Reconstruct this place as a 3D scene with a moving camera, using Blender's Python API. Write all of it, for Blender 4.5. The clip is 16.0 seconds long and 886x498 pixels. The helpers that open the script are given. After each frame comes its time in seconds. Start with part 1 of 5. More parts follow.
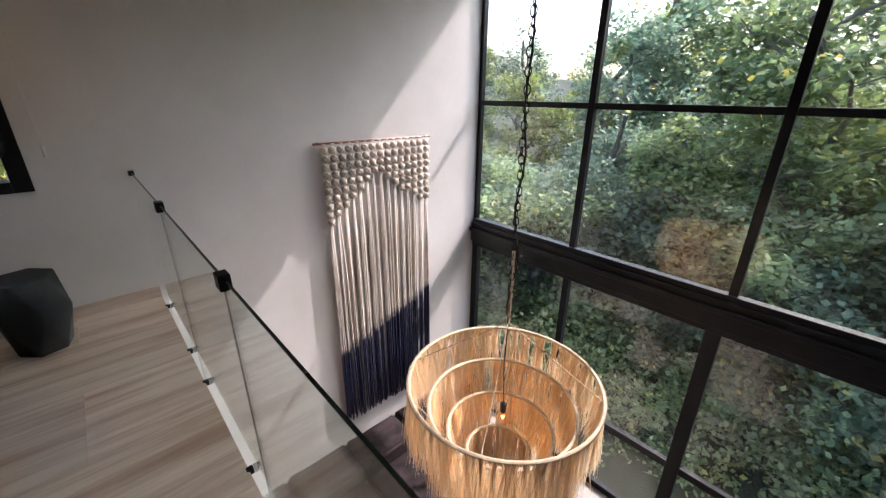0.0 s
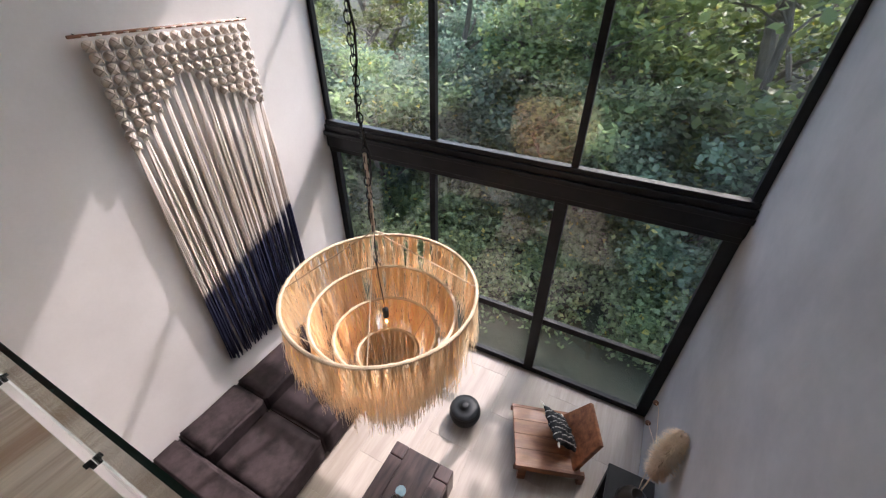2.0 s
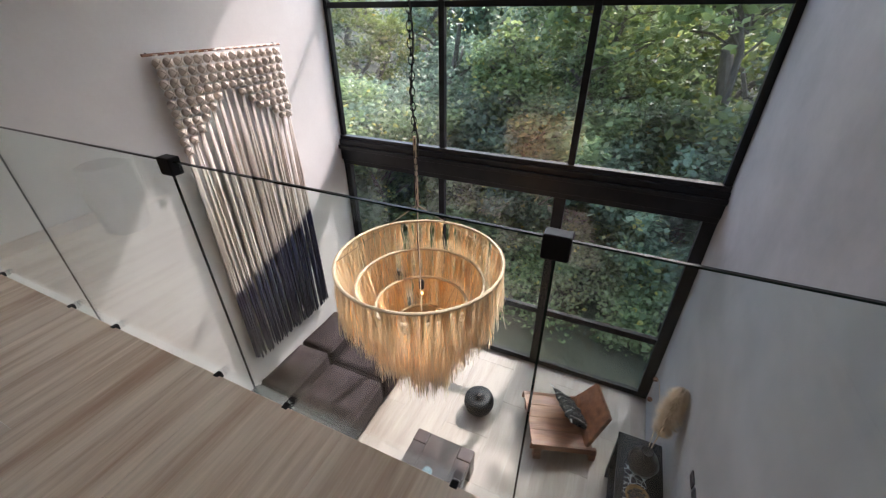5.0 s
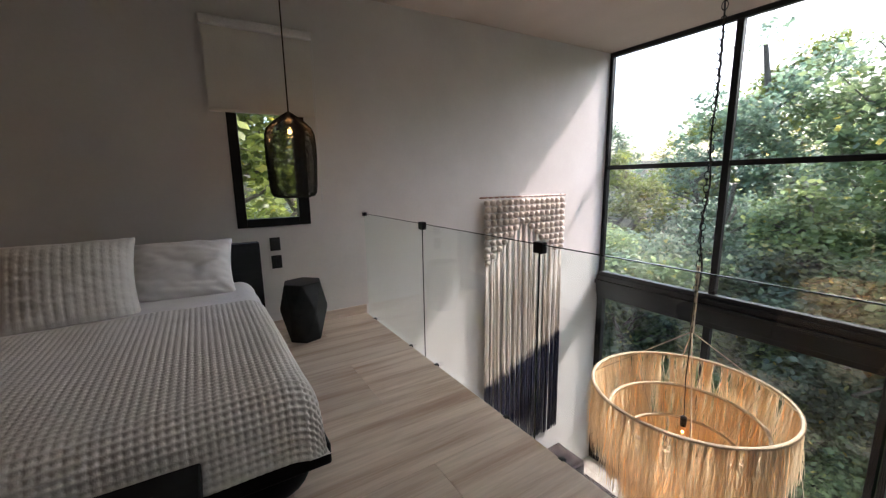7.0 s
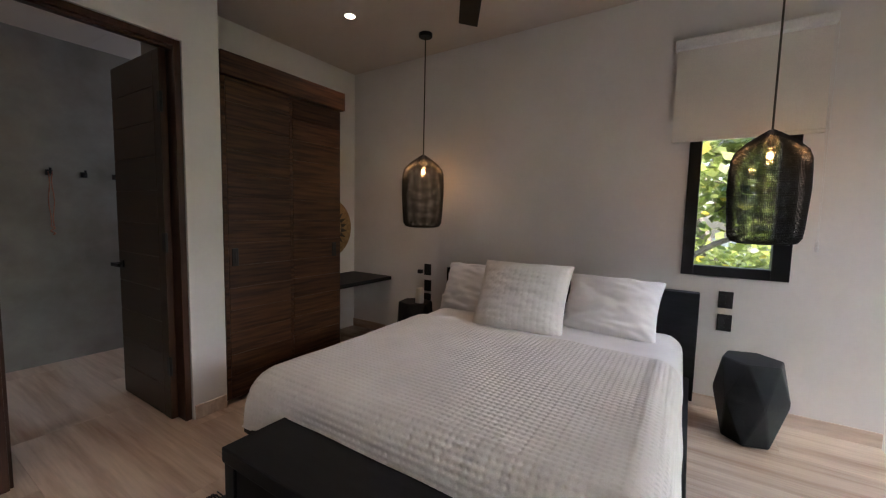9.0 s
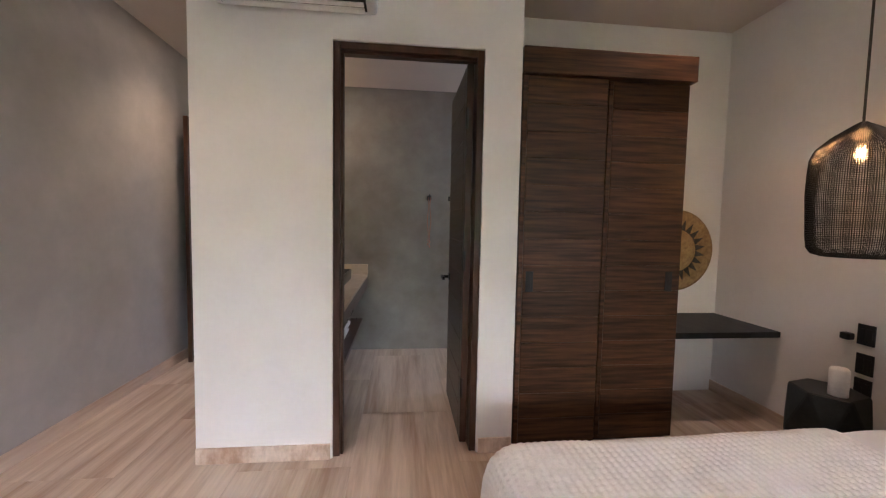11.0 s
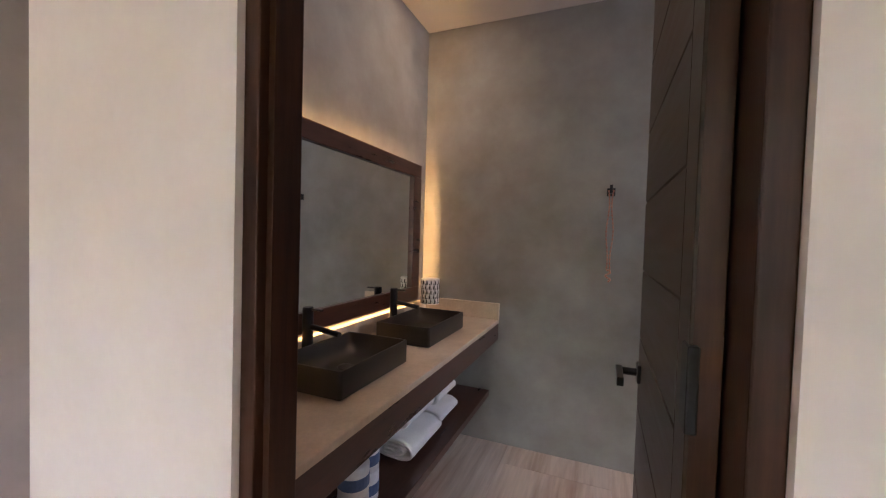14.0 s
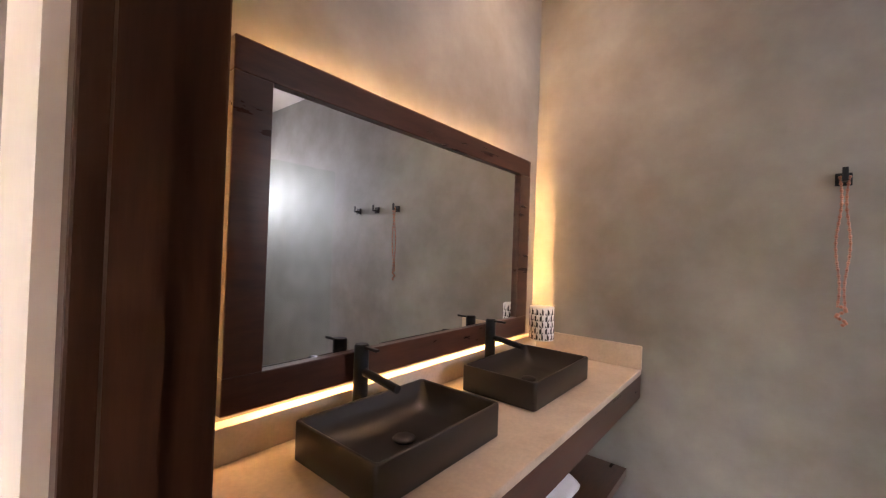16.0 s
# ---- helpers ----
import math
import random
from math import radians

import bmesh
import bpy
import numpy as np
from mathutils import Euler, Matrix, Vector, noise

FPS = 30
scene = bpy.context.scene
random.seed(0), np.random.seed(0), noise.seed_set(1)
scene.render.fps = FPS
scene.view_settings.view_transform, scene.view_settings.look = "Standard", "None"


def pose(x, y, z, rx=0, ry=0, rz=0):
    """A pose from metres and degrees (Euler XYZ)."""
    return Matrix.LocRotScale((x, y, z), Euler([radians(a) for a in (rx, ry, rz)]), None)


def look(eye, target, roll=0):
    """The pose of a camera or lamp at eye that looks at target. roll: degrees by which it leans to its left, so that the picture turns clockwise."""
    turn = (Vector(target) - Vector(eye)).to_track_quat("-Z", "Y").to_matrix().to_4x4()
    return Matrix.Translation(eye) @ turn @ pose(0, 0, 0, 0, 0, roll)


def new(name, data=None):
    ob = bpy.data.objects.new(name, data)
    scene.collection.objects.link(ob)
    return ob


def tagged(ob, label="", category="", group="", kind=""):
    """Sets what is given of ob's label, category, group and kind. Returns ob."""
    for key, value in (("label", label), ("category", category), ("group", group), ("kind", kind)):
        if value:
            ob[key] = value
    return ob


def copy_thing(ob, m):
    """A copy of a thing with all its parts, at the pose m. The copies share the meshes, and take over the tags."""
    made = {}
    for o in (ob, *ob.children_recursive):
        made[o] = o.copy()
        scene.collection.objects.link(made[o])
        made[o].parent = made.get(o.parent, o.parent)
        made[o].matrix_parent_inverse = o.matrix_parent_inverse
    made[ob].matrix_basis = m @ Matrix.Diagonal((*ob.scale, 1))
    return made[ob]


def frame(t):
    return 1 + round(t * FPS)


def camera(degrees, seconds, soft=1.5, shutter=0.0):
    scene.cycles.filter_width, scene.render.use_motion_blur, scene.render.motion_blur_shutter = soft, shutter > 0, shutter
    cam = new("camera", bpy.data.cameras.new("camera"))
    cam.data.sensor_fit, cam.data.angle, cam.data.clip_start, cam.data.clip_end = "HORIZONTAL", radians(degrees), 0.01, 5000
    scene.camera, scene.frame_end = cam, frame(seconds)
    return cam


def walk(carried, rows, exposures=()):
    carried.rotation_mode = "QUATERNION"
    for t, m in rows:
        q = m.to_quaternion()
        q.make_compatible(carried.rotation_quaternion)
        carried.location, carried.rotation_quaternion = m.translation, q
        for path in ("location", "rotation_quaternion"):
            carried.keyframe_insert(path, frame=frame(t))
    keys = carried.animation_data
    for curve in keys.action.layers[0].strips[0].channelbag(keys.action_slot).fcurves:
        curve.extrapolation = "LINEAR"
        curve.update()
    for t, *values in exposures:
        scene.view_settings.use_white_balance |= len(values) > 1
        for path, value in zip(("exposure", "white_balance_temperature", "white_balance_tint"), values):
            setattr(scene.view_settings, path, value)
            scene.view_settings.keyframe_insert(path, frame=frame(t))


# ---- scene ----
cam = camera(97.3, 16.0, soft=1.2)
PATH = [
    (0, (-0.692, 0.344, 1.547), (0.565, 1.715, 0.811), 0.5),
    (0.5, (-0.622, 0.325, 1.522), (0.768, 1.517, 0.716), 0.1),
    (1, (-0.541, 0.339, 1.506), (0.921, 1.351, 0.59), 0.1),
    (1.5, (-0.504, 0.35, 1.502), (0.969, 1.214, 0.454), 0.2),
    (2, (-0.495, 0.36, 1.486), (0.946, 1.109, 0.318), 0.3),
    (3, (-0.478, 0.373, 1.404), (0.886, 0.954, 0.062), 0.3),
    (5.3, (-1.298, 0.411, 1.377), (0.276, 1.213, 0.438), -1.2),
    (5.5, (-1.397, 0.408, 1.343), (0.179, 1.292, 0.486), -1.4),
    (6, (-1.628, 0.362, 1.313), (-0.111, 1.483, 0.648), -1.5),
    (6.5, (-1.772, 0.329, 1.316), (-0.426, 1.724, 0.823), -1.3),
    (7, (-1.816, 0.32, 1.316), (-0.777, 1.994, 0.968), -0.9),
    (7.5, (-1.769, 0.368, 1.34), (-1.166, 2.258, 1.087), -0.3),
    (8, (-1.695, 0.426, 1.35), (-1.626, 2.415, 1.149), 0.4),
    (8.5, (-1.576, 0.565, 1.33), (-2.102, 2.486, 1.153), 0.9),
    (9, (-1.512, 0.688, 1.32), (-2.581, 2.37, 1.15), 1.3),
    (9.5, (-1.469, 0.877, 1.348), (-2.981, 2.173, 1.159), 1.3),
    (10.2, (-1.572, 1.171, 1.333), (-3.43, 1.894, 1.171), 1.1),
    (12.5, (-2.815, 1.585, 1.335), (-4.78, 1.222, 1.251), 1.2),
    (13.5, (-3.356, 1.629, 1.305), (-5.255, 1.004, 1.244), 1.6),
    (14, (-3.568, 1.653, 1.316), (-5.417, 0.891, 1.256), 1.7),
    (14.5, (-3.737, 1.666, 1.327), (-5.51, 0.743, 1.27), 1.5),
    (15, (-3.86, 1.619, 1.331), (-5.549, 0.549, 1.28), 1.7),
    (15.5, (-3.951, 1.558, 1.319), (-5.554, 0.362, 1.308), 1.6),
    (16, (-4.054, 1.474, 1.293), (-5.595, 0.198, 1.316), 2.0),
]
EXPOSURES = [(0, 2.3, 5950, 18), (6, 2.4, 5950, 18), (7, 2.42, 6050, 19), (8, 2.5, 6050, 19), (8.5, 2.95, 6000, 20), (9.5, 4.1, 5950, 22), (10.2, 4.42, 5950, 22), (12.5, 4.8, 6100, 28), (13.5, 4.8, 6150, 28), (14.5, 4.85, 6150, 30), (16, 5.6, 6700, 33)]
walk(cam, [(t, look(eye, target, roll)) for t, eye, target, roll in PATH], EXPOSURES)

# ---- light ----
SUN_TO = Vector((1.0, -0.25, 1.07)).normalized()
world = bpy.data.worlds.new("sky_world")
scene.world = world
world.use_nodes = True
wn = world.node_tree
sky = wn.nodes.new("ShaderNodeTexSky")
sky.sky_type, sky.sun_disc = "NISHITA", False
sky.sun_elevation = math.asin(SUN_TO.z)
sky.sun_rotation = math.atan2(SUN_TO.x, SUN_TO.y)
sky.dust_density, sky.air_density = 4.0, 1.2
wn.links.new(sky.outputs[0], wn.nodes["Background"].inputs[0])
wn.nodes["Background"].inputs[1].default_value = 0.14


def lamp(name, kind, m, power, colour, **more):
    data = bpy.data.lights.new(name, kind)
    data.energy, data.color = power, colour
    if "angle" in more:
        data.angle = more["angle"]
    if "size" in more:
        data.shadow_soft_size = more["size"]
    if "spot" in more:
        data.spot_size, data.spot_blend = more["spot"], 0.8
    if "area" in more:
        data.shape = "RECTANGLE"
        data.size, data.size_y = more["area"]
    ob = new(name, data)
    ob.matrix_world = m
    return ob


lamp("sun", "SUN", look(SUN_TO * 40, (0, 0, 0)), 1.15, (1.0, 0.88, 0.80), angle=radians(1.2))

# ---- materials ----


def nodes(name):
    m = bpy.data.materials.new(name)
    m.use_nodes = True
    nt = m.node_tree
    return m, nt, nt.nodes["Principled BSDF"]


def surf(name, a, b, scale=4.0, stretch=(1, 1, 1), rough=0.6, bump=0.15, fine=60.0, metal=0.0, rnd=0.0, contrast=(0.35, 0.65), sheen=0.0, coat=0.0, dist=0.003, spec=0.5, grain=0.14):
    """Two-colour surface: broad clouds, fine grain in colour and relief, optional difference from piece to piece."""
    m, nt, p = nodes(name)
    L, N = nt.links.new, nt.nodes.new
    tc, mp = N("ShaderNodeTexCoord"), N("ShaderNodeMapping")
    mp.inputs["Scale"].default_value = stretch
    L(tc.outputs["Object"], mp.inputs[0])
    n1, n2 = N("ShaderNodeTexNoise"), N("ShaderNodeTexNoise")
    n1.inputs["Scale"].default_value, n1.inputs["Detail"].default_value, n1.inputs["Roughness"].default_value = scale, 7, 0.6
    n2.inputs["Scale"].default_value, n2.inputs["Detail"].default_value = fine, 4
    n1.noise_dimensions = "4D"
    if rnd:
        oi, mu = N("ShaderNodeObjectInfo"), N("ShaderNodeMath")
        mu.operation = "MULTIPLY"
        mu.inputs[1].default_value = 37.0
        L(oi.outputs["Random"], mu.inputs[0])
        L(mu.outputs[0], n1.inputs["W"])
    L(mp.outputs[0], n1.inputs["Vector"])
    L(mp.outputs[0], n2.inputs["Vector"])
    ra = N("ShaderNodeValToRGB")
    ra.color_ramp.elements[0].position, ra.color_ramp.elements[1].position = contrast
    ra.color_ramp.elements[0].color, ra.color_ramp.elements[1].color = (*a, 1), (*b, 1)
    L(n1.outputs[0], ra.inputs[0])
    hv = N("ShaderNodeHueSaturation")
    ma = N("ShaderNodeMapRange")
    ma.inputs[3].default_value, ma.inputs[4].default_value = 1 - grain, 1 + grain
    L(n2.outputs[0], ma.inputs[0])
    L(ra.outputs[0], hv.inputs["Color"])
    if rnd:
        m2, m3 = N("ShaderNodeMapRange"), N("ShaderNodeMath")
        m2.inputs[3].default_value, m2.inputs[4].default_value = 1 - rnd, 1 + rnd
        m3.operation = "MULTIPLY"
        L(oi.outputs["Random"], m2.inputs[0])
        L(ma.outputs[0], m3.inputs[0])
        L(m2.outputs[0], m3.inputs[1])
        L(m3.outputs[0], hv.inputs["Value"])
    else:
        L(ma.outputs[0], hv.inputs["Value"])
    L(hv.outputs[0], p.inputs["Base Color"])
    rr = N("ShaderNodeMapRange")
    rr.inputs[3].default_value, rr.inputs[4].default_value = max(0.03, rough - 0.1), min(1, rough + 0.1)
    L(n1.outputs[0], rr.inputs[0])
    L(rr.outputs[0], p.inputs["Roughness"])
    p.inputs["Metallic"].default_value = metal
    p.inputs["Sheen Weight"].default_value = sheen
    p.inputs["Coat Weight"].default_value = coat
    p.inputs["Specular IOR Level"].default_value = spec
    if bump:
        bu, ad = N("ShaderNodeBump"), N("ShaderNodeMath")
        ad.operation = "ADD"
        L(n1.outputs[0], ad.inputs[0])
        L(n2.outputs[0], ad.inputs[1])
        bu.inputs["Strength"].default_value, bu.inputs["Distance"].default_value = bump, dist
        L(ad.outputs[0], bu.inputs["Height"])
        L(bu.outputs[0], p.inputs["Normal"])
    return m


def glow(name, colour, strength):
    m, nt, p = nodes(name)
    p.inputs["Base Color"].default_value = (*colour, 1)
    p.inputs["Emission Color"].default_value = (*colour, 1)
    p.inputs["Emission Strength"].default_value = strength
    return m


def pane_glass(name, tint, gain):
    """A thin pane: clear, with a reflection that grows towards grazing angles."""
    m, nt, p = nodes(name)
    L, N = nt.links.new, nt.nodes.new
    tr, gl, fr, po, mu, mx = N("ShaderNodeBsdfTransparent"), N("ShaderNodeBsdfGlossy"), N("ShaderNodeLayerWeight"), N("ShaderNodeMath"), N("ShaderNodeMath"), N("ShaderNodeMixShader")
    tr.inputs[0].default_value = (*tint, 1)
    gl.inputs["Roughness"].default_value = 0.0
    gl.inputs["Color"].default_value = (1, 1, 1, 1)
    po.operation, mu.operation = "POWER", "MULTIPLY_ADD"
    po.inputs[1].default_value = 5.0
    mu.use_clamp = True
    mu.inputs[1].default_value, mu.inputs[2].default_value = 0.9, 0.04 * gain
    L(fr.outputs["Facing"], po.inputs[0])
    L(po.outputs[0], mu.inputs[0])
    L(mu.outputs[0], mx.inputs[0])
    L(tr.outputs[0], mx.inputs[1])
    L(gl.outputs[0], mx.inputs[2])
    L(mx.outputs[0], nt.nodes["Material Output"].inputs[0])
    return m


def leafy(name, a, b, see=0.58):
    """Leaves: each its own green, lit through from behind."""
    m, nt, p = nodes(name)
    L, N = nt.links.new, nt.nodes.new
    ge, ra, oi = N("ShaderNodeNewGeometry"), N("ShaderNodeValToRGB"), N("ShaderNodeObjectInfo")
    ra.color_ramp.elements[0].color, ra.color_ramp.elements[1].color = (*a, 1), (*b, 1)
    e = ra.color_ramp.elements.new(0.96)
    e.color = (*b, 1)
    ra.color_ramp.elements[2].color = (b[0] * 1.9, b[1] * 1.25, b[2] * 0.6, 1)
    L(ge.outputs["Random Per Island"], ra.inputs[0])
    hv = N("ShaderNodeHueSaturation")
    mr = N("ShaderNodeMapRange")
    mr.inputs[3].default_value, mr.inputs[4].default_value = 0.7, 1.3
    L(oi.outputs["Random"], mr.inputs[0])
    L(mr.outputs[0], hv.inputs["Value"])
    L(ra.outputs[0], hv.inputs["Color"])
    p.inputs["Roughness"].default_value = 0.42
    p.inputs["Specular IOR Level"].default_value = 0.6
    L(hv.outputs[0], p.inputs["Base Color"])
    ts, mx = N("ShaderNodeBsdfTranslucent"), N("ShaderNodeMixShader")
    L(hv.outputs[0], ts.inputs[0])
    mx.inputs[0].default_value = see
    L(p.outputs[0], mx.inputs[1])
    L(ts.outputs[0], mx.inputs[2])
    L(mx.outputs[0], nt.nodes["Material Output"].inputs[0])
    return m


M_WALL = surf("white_plaster", (0.70, 0.675, 0.652), (0.78, 0.76, 0.74), 1.3, rough=0.75, bump=0.10, fine=35, dist=0.003, grain=0.03)
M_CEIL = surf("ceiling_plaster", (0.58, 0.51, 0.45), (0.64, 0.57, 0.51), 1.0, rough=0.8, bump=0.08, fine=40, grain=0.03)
M_CONC = surf("polished_cement", (0.215, 0.200, 0.178), (0.335, 0.325, 0.305), 1.9, rough=0.6, bump=0.16, fine=6.5, contrast=(0.34, 0.66), dist=0.005, grain=0.17)
M_CONC_SALON = surf("pale_polished_cement", (0.36, 0.355, 0.355), (0.46, 0.455, 0.45), 1.4, rough=0.55, bump=0.1, fine=12, contrast=(0.38, 0.64), grain=0.06)
M_TRAV = surf("travertine", (0.40, 0.265, 0.185), (0.67, 0.555, 0.46), 1.7, (0.40, 6.0, 3.0), rough=0.36, bump=0.05, fine=11, rnd=0.08, contrast=(0.33, 0.57), grain=0.2)
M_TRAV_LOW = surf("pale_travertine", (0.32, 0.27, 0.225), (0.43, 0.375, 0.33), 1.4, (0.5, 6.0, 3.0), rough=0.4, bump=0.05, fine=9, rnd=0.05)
M_COUNTER = surf("counter_stone", (0.52, 0.41, 0.30), (0.66, 0.55, 0.43), 5, rough=0.45, bump=0.05, fine=90)
M_GROUT = surf("grout", (0.40, 0.33, 0.27), (0.48, 0.40, 0.33), 9, rough=0.9)
M_WOOD = surf("dark_wood", (0.021, 0.009, 0.005), (0.098, 0.042, 0.019), 3.0, (0.8, 0.9, 17.0), rough=0.42, bump=0.1, fine=26, rnd=0.16, spec=0.32, grain=0.2)
M_FRAME_WOOD = surf("frame_wood", (0.030, 0.013, 0.008), (0.075, 0.032, 0.018), 3.0, (10, 10, 0.8), rough=0.4, bump=0.08, fine=30, spec=0.3)
M_LEAF_WOOD = surf("door_wood", (0.028, 0.019, 0.013), (0.062, 0.04, 0.027), 3.0, (1.0, 1.2, 14.0), rough=0.4, bump=0.1, fine=26, spec=0.3)
M_MIRROR_WOOD = surf("red_brown_wood", (0.045, 0.016, 0.010), (0.09, 0.034, 0.02), 4, (1.0, 6, 6), rough=0.3, bump=0.05, fine=40, coat=0.2)
M_CHAIR_WOOD = surf("warm_wood", (0.13, 0.045, 0.020), (0.33, 0.14, 0.065), 3, (6, 0.8, 6), rough=0.4, bump=0.08, fine=30, rnd=0.15)
M_TABLE_WOOD = surf("purple_brown_wood", (0.030, 0.018, 0.017), (0.085, 0.05, 0.045), 3, (0.8, 6, 6), rough=0.38, bump=0.08, fine=30)
M_BLACK_WOOD = surf("black_wood", (0.006, 0.007, 0.008), (0.014, 0.015, 0.017), 4, (1, 6, 6), rough=0.5, bump=0.05, fine=40, spec=0.22)
M_BLACK = surf("black_metal", (0.010, 0.011, 0.012), (0.017, 0.018, 0.02), 6, rough=0.4, bump=0.02, fine=120, spec=0.25)
M_PLASTIC = surf("black_plastic", (0.012, 0.012, 0.013), (0.018, 0.018, 0.02), 6, rough=0.35, bump=0.0)
M_CERAMIC = surf("black_ceramic", (0.020, 0.0145, 0.0105), (0.024, 0.0175, 0.0125), 5, rough=0.33, bump=0.0)
M_STONE = surf("black_stone", (0.010, 0.012, 0.014), (0.026, 0.029, 0.032), 9, rough=0.55, bump=0.2, fine=70, spec=0.3)
M_SOFA = surf("brown_velvet", (0.016, 0.011, 0.012), (0.050, 0.036, 0.038), 5.5, rough=0.85, bump=0.2, fine=150, sheen=0.0, spec=0.2)
M_KNIT = surf("cream_knit", (0.72, 0.69, 0.66), (0.80, 0.77, 0.745), 5, rough=0.95, bump=0.5, fine=240, sheen=0.3)
M_LINEN = surf("white_linen", (0.76, 0.74, 0.74), (0.84, 0.82, 0.82), 3, rough=0.9, bump=0.2, fine=300, sheen=0.2, grain=0.04)
M_TOWEL = surf("white_towel", (0.78, 0.77, 0.76), (0.86, 0.85, 0.85), 8, rough=1.0, bump=0.8, fine=260, sheen=0.4)
M_BLIND = surf("blind_cloth", (0.72, 0.69, 0.64), (0.78, 0.75, 0.70), 3, rough=0.9, bump=0.15, fine=200)
M_WHITE = surf("white_plastic", (0.74, 0.74, 0.73), (0.80, 0.80, 0.79), 3, rough=0.35, bump=0.0)
M_ROPE = surf("pale_rope", (0.55, 0.44, 0.30), (0.70, 0.58, 0.42), 30, rough=0.9, bump=0.5, fine=200)
M_CORD = surf("dark_cord", (0.03, 0.026, 0.022), (0.07, 0.06, 0.05), 30, rough=0.8)
M_BARK = surf("bark", (0.08, 0.065, 0.05), (0.20, 0.17, 0.14), 6, (3, 3, 0.6), rough=0.95, bump=0.6, fine=30, dist=0.02)
M_EARTH = surf("earth", (0.020, 0.030, 0.014), (0.06, 0.06, 0.035), 1.2, rough=1.0, bump=0.5, fine=12, dist=0.03)
M_HAT = surf("woven_straw", (0.25, 0.15, 0.06), (0.42, 0.27, 0.12), 30, rough=0.8, bump=0.4, fine=160)
M_RUG = surf("blue_black_rug", (0.008, 0.010, 0.018), (0.05, 0.06, 0.085), 34, rough=1.0, bump=0.6, fine=160)
M_STEEL = surf("steel", (0.4, 0.4, 0.4), (0.5, 0.5, 0.5), 8, rough=0.3, metal=1.0, bump=0.0)
M_PAMPAS = surf("pampas_plume", (0.66, 0.48, 0.30), (0.84, 0.68, 0.48), 12, rough=0.95, bump=0.2, fine=100)
M_TEAL = surf("blue_glaze", (0.16, 0.27, 0.33), (0.26, 0.38, 0.44), 14, rough=0.4, bump=0.05)
M_BRONZE = surf("dull_bronze", (0.06, 0.05, 0.04), (0.13, 0.11, 0.09), 12, rough=0.4, metal=0.4, bump=0.1)
M_BROWNPOT = surf("brown_clay", (0.14, 0.06, 0.03), (0.24, 0.11, 0.06), 10, rough=0.6, bump=0.1)
M_COTTON = surf("white_pods", (0.50, 0.46, 0.45), (0.68, 0.64, 0.62), 30, rough=0.95, bump=0.5, fine=120)
M_BEADS = surf("coral_beads", (0.30, 0.10, 0.06), (0.50, 0.22, 0.14), 20, rough=0.4, bump=0.0)
M_BLUE_PRINT = surf("blue_print", (0.05, 0.09, 0.20), (0.10, 0.16, 0.30), 12, rough=0.5, bump=0.0)
M_GLASS = pane_glass("window_glass", (0.93, 0.96, 0.94), 1.6)
M_RAIL_GLASS = pane_glass("rail_glass", (0.95, 0.985, 0.97), 0.9)
M_GLASS_EDGE = surf("glass_edge", (0.010, 0.022, 0.018), (0.02, 0.035, 0.03), 5, rough=0.15, bump=0.0)
M_BULB = glow("warm_bulb", (1.0, 0.55, 0.18), 3.0)
M_BULB_GLASS = pane_glass("bulb_glass", (1.0, 0.93, 0.8), 1.2)
M_SPOT = glow("spot_lens", (1.0, 0.80, 0.55), 5.0)
M_LED = glow("led_strip", (1.0, 0.60, 0.20), 4.0)
M_MIRROR, _nt, _p = nodes("mirror_silver")
_p.inputs["Base Color"].default_value, _p.inputs["Metallic"].default_value, _p.inputs["Roughness"].default_value = (0.86, 0.88, 0.87, 1), 1.0, 0.0
M_LEAF_A = leafy("leaves_mid", (0.105, 0.150, 0.068), (0.34, 0.43, 0.20))
M_LEAF_B = leafy("leaves_blue", (0.098, 0.152, 0.098), (0.30, 0.41, 0.27))
M_LEAF_C = leafy("leaves_yellow", (0.13, 0.17, 0.04), (0.33, 0.38, 0.09))
M_LEAF_D = leafy("leaves_broad", (0.17, 0.23, 0.08), (0.36, 0.42, 0.17))
M_STRAW = leafy("raffia", (0.74, 0.60, 0.40), (0.92, 0.78, 0.57), 0.45)


